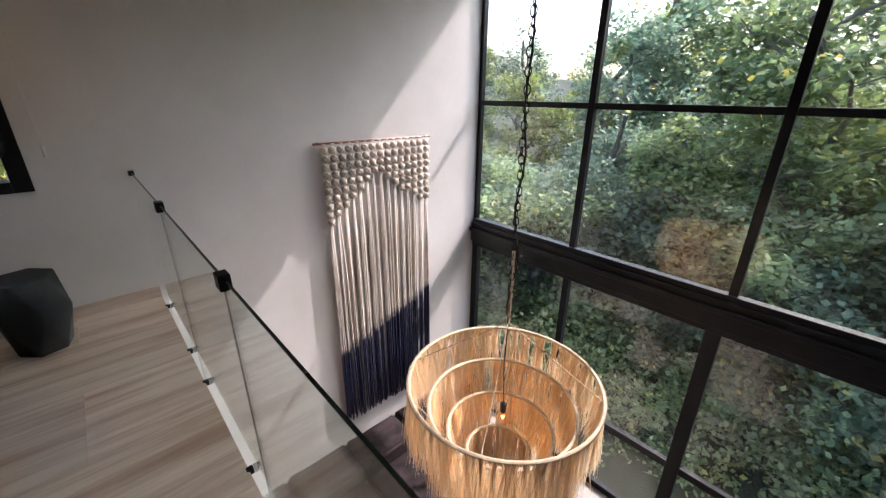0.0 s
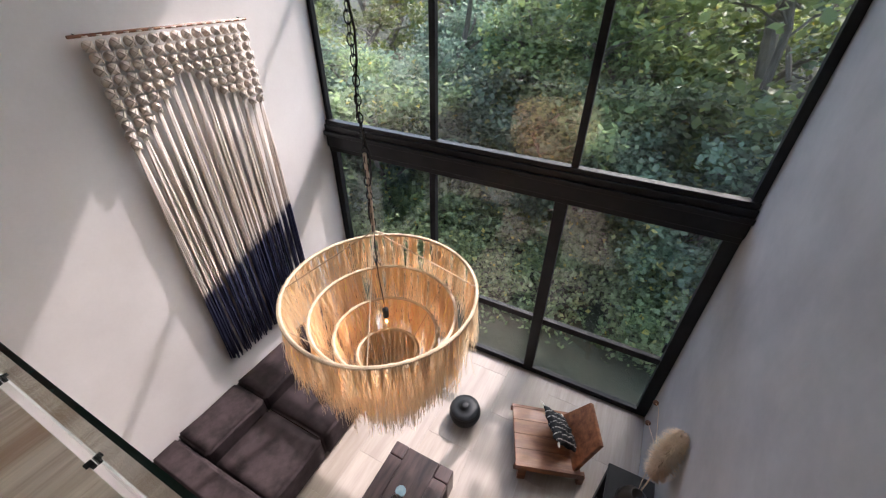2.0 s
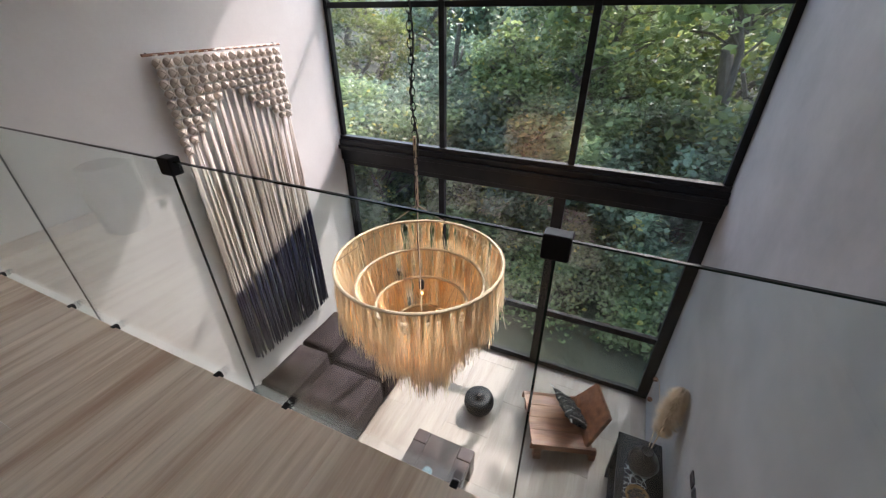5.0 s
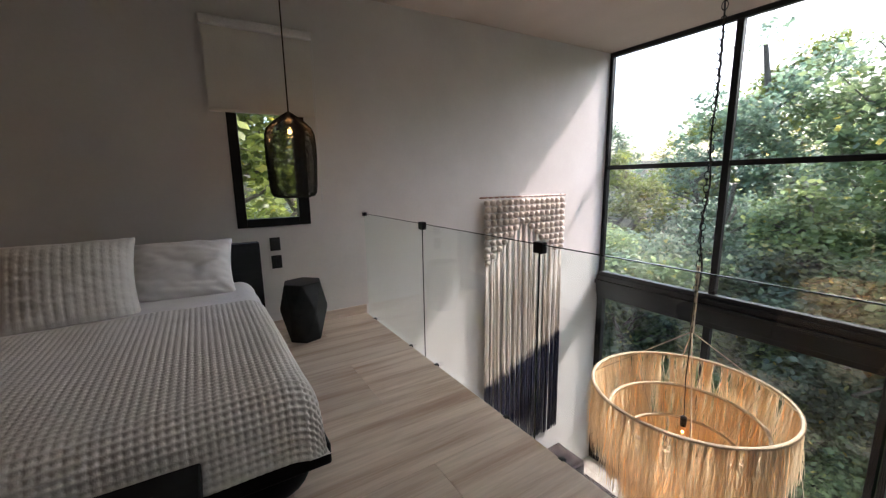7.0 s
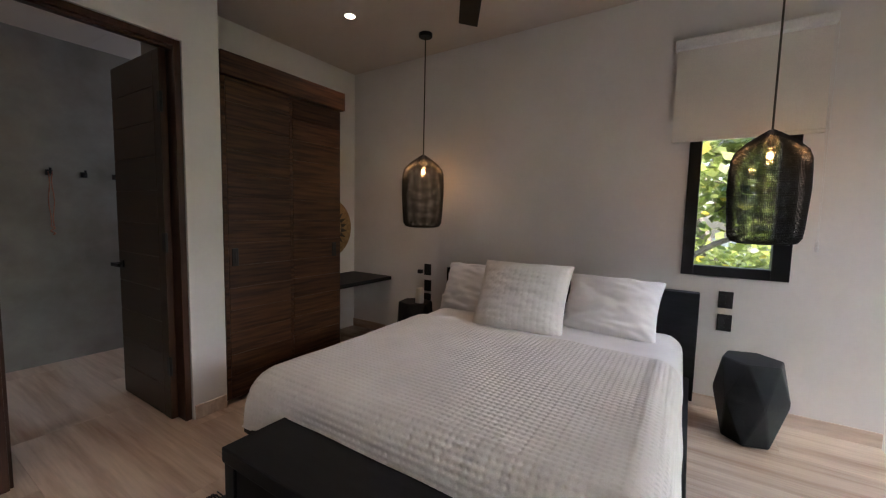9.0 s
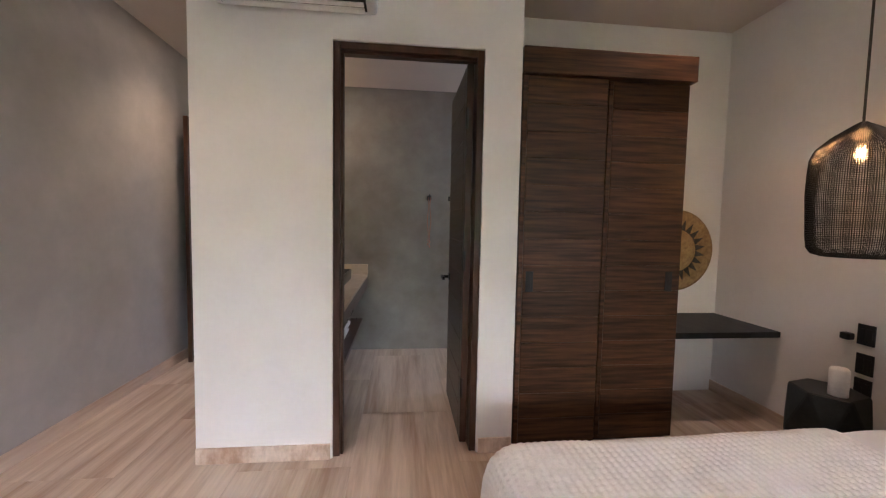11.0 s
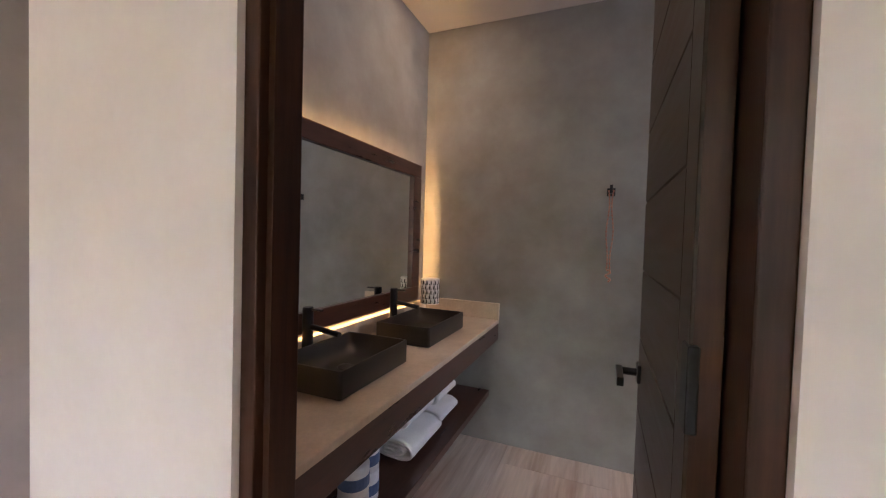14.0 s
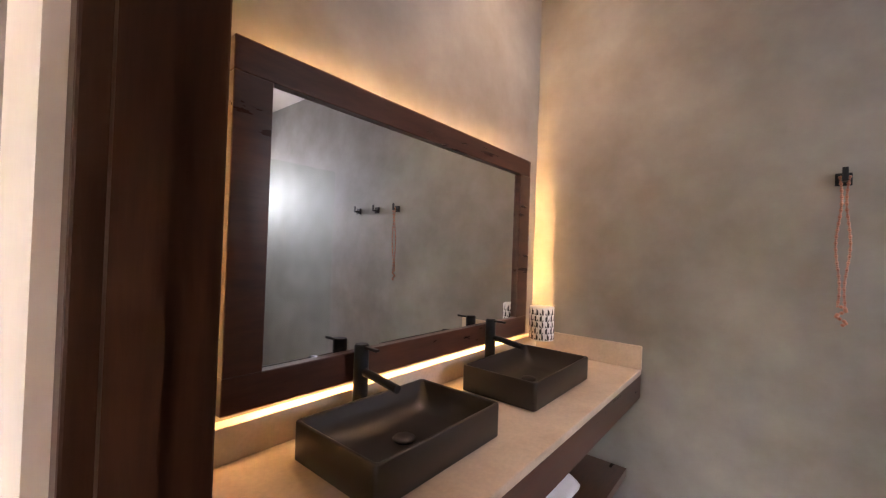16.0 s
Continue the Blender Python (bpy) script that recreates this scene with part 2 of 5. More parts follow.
def dyed():
    """Undyed cotton above, dipped in indigo below an uneven slanting line."""
    m = surf("dip_dyed_cotton", (0.66, 0.58, 0.50), (0.76, 0.69, 0.62), 8, rough=0.95, bump=0.5, fine=220)
    nt = m.node_tree
    L, N = nt.links.new, nt.nodes.new
    p = nt.nodes["Principled BSDF"]
    old = p.inputs["Base Color"].links[0].from_socket
    ge, sx, no = N("ShaderNodeNewGeometry"), N("ShaderNodeSeparateXYZ"), N("ShaderNodeTexNoise")
    no.inputs["Scale"].default_value = 9
    L(ge.outputs["Position"], sx.inputs[0])
    L(ge.outputs["Position"], no.inputs["Vector"])
    a, b, c, r, mx = N("ShaderNodeMath"), N("ShaderNodeMath"), N("ShaderNodeMath"), N("ShaderNodeMapRange"), N("ShaderNodeMix")
    a.operation, b.operation, c.operation = "MULTIPLY_ADD", "SUBTRACT", "MULTIPLY_ADD"
    a.inputs[1].default_value, a.inputs[2].default_value = 0.36, -1.72
    L(sx.outputs[0], a.inputs[0])
    c.inputs[1].default_value = 0.22
    L(no.outputs[0], c.inputs[0])
    L(a.outputs[0], c.inputs[2])
    L(c.outputs[0], b.inputs[0])
    L(sx.outputs[2], b.inputs[1])
    r.inputs[1].default_value, r.inputs[2].default_value = -0.03, 0.09
    L(b.outputs[0], r.inputs[0])
    mx.data_type = "RGBA"
    L(r.outputs[0], mx.inputs[0])
    L(old, mx.inputs[6])
    mx.inputs[7].default_value = (0.016, 0.019, 0.058, 1)
    L(mx.outputs[2], p.inputs["Base Color"])
    return m


M_DYED = dyed()

# ---- making meshes ----


def mesh_of(bm, name, mat, smooth=False):
    me = bpy.data.meshes.new(name)
    bm.normal_update()
    bm.to_mesh(me)
    bm.free()
    me.materials.append(mat)
    if smooth:
        me.shade_smooth()
    return me


def thing(name, at, label, category, group=""):
    ob = new(name)
    ob.location = at
    ob.empty_display_size = 0.1
    return tagged(ob, label, category, group)


def origin(ob):
    p = Vector((0, 0, 0))
    while ob:
        p += ob.location
        ob = ob.parent
    return p


def part(name, bm, mat, parent, label="", smooth=False, local=False):
    """One mesh under a thing or a part. Built in the world's metres, or, with local, in the thing's own."""
    if not local:
        bm.transform(Matrix.Translation(-origin(parent)))
    ob = new(name, mesh_of(bm, name, mat, smooth))
    ob.parent = parent
    if label:
        ob["label"] = label
    return ob


def solid(name, bm, mat, label, category, smooth=False, kind="", group=""):
    return tagged(new(name, mesh_of(bm, name, mat, smooth)), label, category, group, kind)


def box(x0, x1, y0, y1, z0, z1, bevel=0.0, seg=2, bm=None, cuts=0):
    b = bm or bmesh.new()
    r = bmesh.ops.create_cube(b, size=1.0)
    bmesh.ops.transform(b, matrix=Matrix.Translation(((x0 + x1) / 2, (y0 + y1) / 2, (z0 + z1) / 2)) @ Matrix.Diagonal((abs(x1 - x0), abs(y1 - y0), abs(z1 - z0), 1)), verts=r["verts"])
    if bevel:
        es = list({e for v in r["verts"] for e in v.link_edges})
        bmesh.ops.bevel(b, geom=es, offset=bevel, segments=seg, affect="EDGES", profile=0.5)
    return b


def lathe(profile, at=(0, 0, 0), n=32, bm=None, close=True):
    """Turns a profile of (radius, height) round the upright axis at a place."""
    b = bm or bmesh.new()
    rings = []
    for r, z in profile:
        rings.append([b.verts.new((at[0] + r * math.cos(2 * math.pi * i / n), at[1] + r * math.sin(2 * math.pi * i / n), at[2] + z)) for i in range(n)])
    for lo, hi in zip(rings, rings[1:]):
        for i in range(n):
            b.faces.new((lo[i], lo[(i + 1) % n], hi[(i + 1) % n], hi[i]))
    if close:
        b.faces.new(rings[0][::-1])
        b.faces.new(rings[-1])
    return b


def tube(points, r, n=8, bm=None):
    """A round bar along points; r is one radius or one a point."""
    b = bm or bmesh.new()
    rad = r if isinstance(r, (list, tuple)) else [r] * len(points)
    pts = [Vector(p) for p in points]
    rings = []
    for i, p in enumerate(pts):
        d = (pts[min(i + 1, len(pts) - 1)] - pts[max(i - 1, 0)]).normalized()
        u = d.cross(Vector((0.31, 0.77, 0.55))).normalized()
        v = d.cross(u)
        rings.append([b.verts.new(p + (u * math.cos(2 * math.pi * k / n) + v * math.sin(2 * math.pi * k / n)) * rad[i]) for k in range(n)])
    for lo, hi in zip(rings, rings[1:]):
        for k in range(n):
            b.faces.new((lo[k], lo[(k + 1) % n], hi[(k + 1) % n], hi[k]))
    b.faces.new(rings[0][::-1])
    b.faces.new(rings[-1])
    return b


def ball(at, r, squash=(1, 1, 1), bm=None, sub=2):
    b = bm or bmesh.new()
    s = bmesh.ops.create_icosphere(b, subdivisions=sub, radius=r)
    bmesh.ops.transform(b, matrix=Matrix.Translation(at) @ Matrix.Diagonal((*squash, 1)), verts=s["verts"])
    return b


def torus(at, R, r, n=64, k=8, bm=None):
    b = bm or bmesh.new()
    rings = []
    for i in range(n):
        a = 2 * math.pi * i / n
        rings.append([b.verts.new((at[0] + (R + r * math.cos(2 * math.pi * j / k)) * math.cos(a), at[1] + (R + r * math.cos(2 * math.pi * j / k)) * math.sin(a), at[2] + r * math.sin(2 * math.pi * j / k))) for j in range(k)])
    for i in range(n):
        for j in range(k):
            b.faces.new((rings[i][j], rings[(i + 1) % n][j], rings[(i + 1) % n][(j + 1) % k], rings[i][(j + 1) % k]))
    return b


def grid_mesh(name, f, nu, nv, mat):
    """A mesh over a grid of parameters 0..1."""
    vs = [tuple(f(i / nu, j / nv)) for j in range(nv + 1) for i in range(nu + 1)]
    fs = [(j * (nu + 1) + i, j * (nu + 1) + i + 1, (j + 1) * (nu + 1) + i + 1, (j + 1) * (nu + 1) + i) for j in range(nv) for i in range(nu)]
    me = bpy.data.meshes.new(name)
    me.from_pydata(vs, [], fs)
    me.materials.append(mat)
    me.shade_smooth()
    return me


def mesh_part(name, me, parent, label=""):
    ob = new(name, me)
    ob.parent = parent
    if label:
        ob["label"] = label
    return ob


# ---- the building ----
XE, YN, YS, XW, ZL = 3.22, 3.97, -0.66, -4.83, -3.21
XA, XB, YM, EDGE = -4.084, -6.01, 0.50, -0.478
TOP = 3.15


def ceil_z(x):
    return 2.88 + 0.12 * (x + 4.8) / 8.0


def structure(name, bm, mat, label, category):
    return solid(name, bm, mat, label, category, kind="structure")


# north wall with the small window's opening
NWX0, NWX1, NWZ0, NWZ1 = -1.561, -0.966, 0.944, 2.25
BW0, BW1, BZ0, BZ1 = -5.80, -5.15, 1.68, 2.10
b = box(-6.21, BW0, YN, YN + 0.22, ZL, TOP)
box(BW1, NWX0, YN, YN + 0.22, ZL, TOP, bm=b)
box(BW0, BW1, YN, YN + 0.22, ZL, BZ0, bm=b)
box(BW0, BW1, YN, YN + 0.22, BZ1, TOP, bm=b)
box(NWX1, XE + 0.12, YN, YN + 0.22, ZL, TOP, bm=b)
box(NWX0, NWX1, YN, YN + 0.22, ZL, NWZ0, bm=b)
box(NWX0, NWX1, YN, YN + 0.22, NWZ1, TOP, bm=b)
structure("wall_north", b, M_WALL, "tall off-white smooth plaster wall of a double-height room", "wall")
# opening for an added window, out of sight, that brightens the hall end
HW0, HW1, HZ0, HZ1 = -7.5, -6.65, 0.3, 2.2
structure("wall_south", box(-7.6, XE + 0.12, YS - 0.2, YS, ZL, TOP), M_CONC_SALON, "tall grey polished cement wall", "wall")
structure("wall_west", box(XW - 0.10, XW, 2.07, YN, 0, TOP), M_WALL, "off-white plaster wall behind the wardrobe", "wall")
structure("wall_west_lower", box(XW - 0.2, XW, YS, YN, ZL, -0.26), M_WALL, "off-white plaster wall under the loft", "wall")

# wall with the bathroom door: it ends in a free corner at the hall
DY0, DY1, DZ = 1.025, 1.848, 2.30
TA = 0.13
b = box(XA - TA, XA, 0.30, DY0, 0, TOP)
box(XA - TA, XA, DY1, 2.06, 0, TOP, bm=b)
box(XA - TA, XA, DY0, DY1, DZ, TOP, bm=b)
structure("wall_bedroom", b, M_WALL, "off-white plaster wall round the bathroom door", "wall")
structure("wall_bath_side", box(XW - 0.10, XA - TA - 0.002, 1.96, 2.06, 0, TOP), M_CONC, "grey cement wall beside the bathroom door", "wall")
b = box(HW1, XA - TA - 0.002, 0.30, 0.40, 0, TOP)
box(-7.6, HW0, 0.30, 0.40, 0, TOP, bm=b)
box(HW0, HW1, 0.30, 0.40, 0, HZ0, bm=b)
box(HW0, HW1, 0.30, 0.40, HZ1, TOP, bm=b)
structure("wall_hall", b, M_WALL, "off-white plaster wall of the hall", "wall")
structure("wall_mirror", box(XB, XA - TA - 0.002, 0.402, YM, 0, TOP), M_CONC, "grey-brown polished cement wall behind the mirror", "wall")
structure("wall_bath_far", box(XB - 0.2, XB, 0.402, YN, 0, TOP), M_CONC, "mottled grey polished cement bathroom wall", "wall")
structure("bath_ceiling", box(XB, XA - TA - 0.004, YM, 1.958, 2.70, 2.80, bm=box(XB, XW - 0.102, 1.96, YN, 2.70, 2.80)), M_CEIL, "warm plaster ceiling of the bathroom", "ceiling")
structure("wall_hall_end", box(-7.8, -7.6, YS - 0.2, 0.5, 0, TOP), M_WALL, "off-white plaster wall at the end of the hall", "wall")
b = box(-6.55, -6.40, 0.14, 0.298, 0, TOP)
box(-6.55, -6.40, YS + 0.002, -0.56, 0, TOP, bm=b)
box(-6.55, -6.40, -0.56, 0.14, 2.30, TOP, bm=b)
structure("wall_hall_door", b, M_WALL, "off-white plaster wall round the hall door", "wall")

# ceiling, a slab that rises a little towards the big window
b = bmesh.new()
vs = [b.verts.new(p) for p in ((-7.8, YS - 0.2, ceil_z(-7.8)), (XE + 0.12, YS - 0.2, ceil_z(XE + 0.12)), (XE + 0.12, YN + 0.22, ceil_z(XE + 0.12)), (-7.8, YN + 0.22, ceil_z(-7.8)))]
vt = [b.verts.new(v.co + Vector((0, 0, 0.4))) for v in vs]
b.faces.new(vs[::-1])
b.faces.new(vt)
for i in range(4):
    b.faces.new((vs[i], vs[(i + 1) % 4], vt[(i + 1) % 4], vt[i]))
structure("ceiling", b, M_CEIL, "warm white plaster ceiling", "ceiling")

floor_loft = structure("floor_loft", box(-7.6, EDGE, YS, YN, -0.26, -0.008), M_WALL, "loft slab floored with beige travertine tiles", "floor")
floor_low = structure("floor_salon", box(XW, XE + 0.1, YS, YN, ZL - 0.2, ZL - 0.008), M_GROUT, "pale travertine floor of the lower room", "floor")


def skirting(name, x0, x1, y0, y1):
    structure(name, box(x0, x1, y0, y1, 0, 0.09, 0.003), M_TRAV, "low beige travertine skirting", "baseboard")


skirting("baseboard", XA, XA + 0.012, 0.30, DY0 - 0.01)
skirting("baseboard", XA, XA + 0.012, DY1 + 0.01, 2.055)
skirting("baseboard", XW, EDGE, YN - 0.012, YN)
skirting("baseboard", -6.4, EDGE, YS, YS + 0.010)

# ---- the big window ----
def big_window():
    w = tagged(thing("window_1", (XE, 1.65, ZL), "double-height black steel window onto forest", "window"), kind="structure")
    x0, x1 = XE, XE + 0.07
    zt = ceil_z(XE) - 0.005
    ys = (YS, 0.86, 2.427, YN)
    fr = lambda *a, n="window_frame": part(n, box(*a, 0.004, 1), M_BLACK, w)
    # the beam between the storeys, stepped
    fr(x0 - 0.05, x1 + 0.05, YS, YN, -0.40, -0.12, n="beam")
    fr(x0 - 0.09, x1 + 0.05, YS, YN, -0.24, -0.19, n="beam_rib")
    fr(x0 - 0.02, x1, YS, YN, -0.12, -0.07, n="window_sill")
    fr(x0 - 0.02, x1, YS, YN, -0.47, -0.40, n="lintel")
    # upper lights
    fr(x0, x1, YS, YN, zt - 0.05, zt)
    for y, wd in zip(ys, (0.07, 0.035, 0.035, 0.05)):
        a, c = (y, y + wd) if y == YS else (y - wd, y) if y == YN else (y - wd, y + wd)
        fr(x0, x1, a, c, -0.07, zt - 0.05, n="mullion")
    edges = [(YS + 0.07, 0.825), (0.895, 2.392), (2.462, YN - 0.05)]
    for a, c in edges:
        fr(x0 + 0.005, x1 - 0.005, a, c, 1.425, 1.485, n="transom")
        for z0, z1 in ((-0.07, 1.425), (1.485, zt - 0.05)):
            g = part("pane", box(x0 + 0.03, x0 + 0.036, a, c, z0, z1), M_GLASS, w)
            g.visible_shadow = False
    # lower lights: two sliding leaves and a fixed one
    fr(x0, x1, YS, YN, ZL, ZL + 0.09, n="threshold")
    for a, c in ((YS, YS + 0.13), (0.85, 0.98), (2.40, 2.475), (YN - 0.10, YN)):
        fr(x0 - 0.01, x1, a, c, ZL + 0.09, -0.47, n="mullion")
    for a, c in ((YS + 0.13, 0.85), (0.98, 2.40), (2.475, YN - 0.10)):
        fr(x0, x1 - 0.005, a, c, -2.24, -2.15, n="transom")
        for z0, z1 in ((ZL + 0.09, -2.24), (-2.15, -0.47)):
            g = part("pane", box(x0 + 0.03, x0 + 0.036, a, c, z0, z1), M_GLASS, w)
            g.visible_shadow = False
    part("latch", box(x0 - 0.03, x0, YS + 0.15, YS + 0.17, -2.0, -1.86, 0.004), M_BLACK, w)


big_window()
structure("wall_east_trim", box(XE, XE + 0.12, YS, YN, ceil_z(XE) - 0.005, TOP), M_BLACK, "black steel head over the big window", "trim")


def small_window():
    w = tagged(thing("window_2", (-1.26, YN, NWZ0), "narrow black-framed window under a roller blind", "window"), kind="structure")
    f = 0.055
    y0, y1 = YN - 0.015, YN + 0.07
    part("window_frame", box(NWX0, NWX0 + f + 0.02, y0, y1, NWZ0, NWZ1, 0.004), M_BLACK, w)
    part("window_frame", box(NWX1 - f - 0.04, NWX1, y0, y1, NWZ0, NWZ1, 0.004), M_BLACK, w)
    part("window_sill", box(NWX0 + f + 0.02, NWX1 - f - 0.04, y0, y1, NWZ0, NWZ0 + 0.07, 0.004), M_BLACK, w)
    part("window_frame", box(NWX0 + f + 0.02, NWX1 - f - 0.04, y0, y1, NWZ1 - 0.06, NWZ1, 0.004), M_BLACK, w)
    g = part("pane", box(NWX0 + f + 0.02, NWX1 - f - 0.04, YN + 0.03, YN + 0.036, NWZ0 + 0.07, NWZ1 - 0.06), M_GLASS, w)
    g.visible_shadow = False


small_window()


def blind():
    w = thing("roller_blind", (-1.275, YN, 1.875), "half-lowered cream roller blind over the small window", "blind")
    part("cassette", box(-1.685, -0.868, YN - 0.085, YN - 0.002, 2.49, 2.555, 0.012, 3), M_WHITE, w, smooth=True)
    me = grid_mesh("cloth", lambda u, v: (-1.672 + 0.794 * u, YN - 0.045 + 0.002 * math.sin(9 * u), 1.885 + 0.62 * v), 12, 8, M_BLIND)
    o = new("cloth", me)
    o.parent = w
    o.location = -Vector(w.location)
    part("bottom_bar", box(-1.674, -0.876, YN - 0.055, YN - 0.036, 1.868, 1.893, 0.005), M_BLIND, w)
    part("chain", tube([(-0.862, YN - 0.06, 2.5), (-0.86, YN - 0.05, 1.8), (-0.858, YN - 0.05, 1.22)], 0.0025, 5), M_WHITE, w)
    part("chain", tube([(-0.885, YN - 0.04, 2.5), (-0.868, YN - 0.04, 1.8), (-0.862, YN - 0.04, 1.22)], 0.0025, 5), M_WHITE, w)
    part("chain_weight", lathe([(0.007, 0), (0.01, 0.01), (0.01, 0.06), (0.004, 0.075)], (-0.86, YN - 0.045, 1.15), 10), M_WHITE, w)


blind()


def balustrade():
    w = tagged(thing("glass_balustrade", (EDGE, 1.65, -0.2), "frameless glass balustrade with small black clips", "railing"))
    joints = [YN - 0.012, 2.794, 1.634, 0.481, YS + 0.01]
    gx = -0.460
    for a, c in zip(joints, joints[1:]):
        p = part("glass_panel", box(gx, gx + 0.008, c + 0.003, a - 0.003, -0.16, 1.005), M_RAIL_GLASS, w)
        p.visible_shadow = False
        part("glass_edge", box(gx, gx + 0.008, c + 0.003, a - 0.003, 1.005, 1.009), M_GLASS_EDGE, p, "dark polished top edge")
        for y in (a - 0.20, c + 0.20):
            part("floor_clip", box(EDGE - 0.012, gx - 0.001, y - 0.014, y + 0.014, -0.025, 0.004, 0.003), M_BLACK, w)
    for y in joints[1:4]:
        part("joint", box(gx + 0.001, gx + 0.007, y - 0.0028, y + 0.0028, -0.16, 0.98), M_GLASS_EDGE, w)
        part("top_clip", box(gx - 0.014, gx + 0.024, y - 0.028, y + 0.028, 0.965, 1.02, 0.004), M_BLACK, w)
    part("top_clip", box(gx - 0.012, gx + 0.022, YN - 0.045, YN, 0.985, 1.018, 0.004), M_BLACK, w)


balustrade()

# ---- doors ----


def bath_frame():
    w = tagged(thing("door_1", (XA, 1.44, 0), "dark wooden bathroom door standing open inwards", "door"), kind="structure")
    x0, x1 = XA - TA + 0.002, XA - 0.016
    t = 0.038
    part("jamb", box(x0, x1, DY0, DY0 + t, 0, DZ, 0.003), M_FRAME_WOOD, w)
    part("jamb", box(x0, x1, DY1 - t, DY1, 0, DZ, 0.003), M_FRAME_WOOD, w)
    part("head", box(x0, x1, DY0 + t, DY1 - t, DZ - t, DZ, 0.003), M_FRAME_WOOD, w)
    part("stop", box(x0 + 0.05, x0 + 0.09, DY0 + t, DY0 + t + 0.015, 0, DZ - t), M_FRAME_WOOD, w)
    part("stop", box(x0 + 0.05, x0 + 0.09, DY0 + t, DY1 - t, DZ - t - 0.015, DZ - t), M_FRAME_WOOD, w)
    y0, y1 = DY1 - t - 0.045, DY1 - t - 0.005
    lx0, lx1 = x0 - 0.68, x0 + 0.028
    leaf = part("door_leaf", box(lx0, lx1, y0 + 0.004, y1, 0.008, DZ - t - 0.006, 0.002), M_FRAME_WOOD, w)
    n = 11
    for i in range(n):
        z0 = 0.01 + i * (DZ - t - 0.02) / n
        part("board", box(lx0 + 0.001, lx1 - 0.08, y0, y0 + 0.006, z0 + 0.003, z0 + (DZ - t - 0.02) / n - 0.003, 0.0015, 1), M_LEAF_WOOD, leaf)
    part("stile", box(lx1 - 0.078, lx1, y0, y0 + 0.006, 0.01, DZ - t - 0.01, 0.0015, 1), M_LEAF_WOOD, leaf)
    for z in (0.35, 1.12, 1.95):
        h = box(lx1 - 0.03, lx1 + 0.012, y0 - 0.003, y0 + 0.012, z - 0.06, z + 0.06, 0.002, 1)
        part("hinge", h, M_BLACK, leaf)
    hx, hz = lx0 + 0.065, 0.94
    h = box(hx - 0.026, hx + 0.026, y0 - 0.010, y0, hz - 0.026, hz + 0.026, 0.003)
    tube([(hx, y0, hz), (hx, y0 - 0.055, hz)], 0.011, 12, h)
    box(hx - 0.012, hx + 0.11, y0 - 0.066, y0 - 0.048, hz - 0.012, hz + 0.012, 0.003, bm=h)
    part("door_handle", h, M_BLACK, leaf, "black lever handle")
    h = box(hx - 0.026, hx + 0.026, y1, y1 + 0.010, hz - 0.026, hz + 0.026, 0.003)
    tube([(hx, y1, hz), (hx, y1 + 0.05, hz)], 0.011, 12, h)
    part("door_handle", h, M_BLACK, leaf, "black lever handle")


bath_frame()


def hall_door():
    w = tagged(thing("door_2", (-6.4, -0.2, 0), "wooden hall door with horizontal boards, standing open", "door"), kind="structure")
    part("jamb", box(-6.56, -6.38, -0.56, -0.51, 0, 2.30, 0.003), M_FRAME_WOOD, w)
    part("jamb", box(-6.56, -6.38, 0.09, 0.14, 0, 2.30, 0.003), M_FRAME_WOOD, w)
    part("head", box(-6.56, -6.38, -0.51, 0.09, 2.25, 2.30, 0.003), M_FRAME_WOOD, w)
    x0, x1, y0, y1 = -5.68, -6.37, -0.56, -0.52
    leaf = part("door_leaf", box(x1, x0, y0, y1 - 0.005, 0.008, 2.26, 0.002), M_FRAME_WOOD, w)
    for i in range(12):
        part("board", box(x1 + 0.02, x0 - 0.03, y1 - 0.005, y1, 0.012 + i * 0.187 + 0.003, 0.012 + (i + 1) * 0.187 - 0.003, 0.0015, 1), M_WOOD, leaf)
    h = box(x0 - 0.09, x0 - 0.04, y1, y1 + 0.012, 1.0, 1.05, 0.003)
    tube([(x0 - 0.065, y1, 1.025), (x0 - 0.065, y1 + 0.055, 1.025)], 0.011, 12, h)
    box(x0 - 0.18, x0 - 0.055, y1 + 0.048, y1 + 0.066, 1.013, 1.037, 0.003, bm=h)
    part("door_handle", h, M_BLACK, leaf, "black lever handle")


hall_door()

# ---- bedroom ----


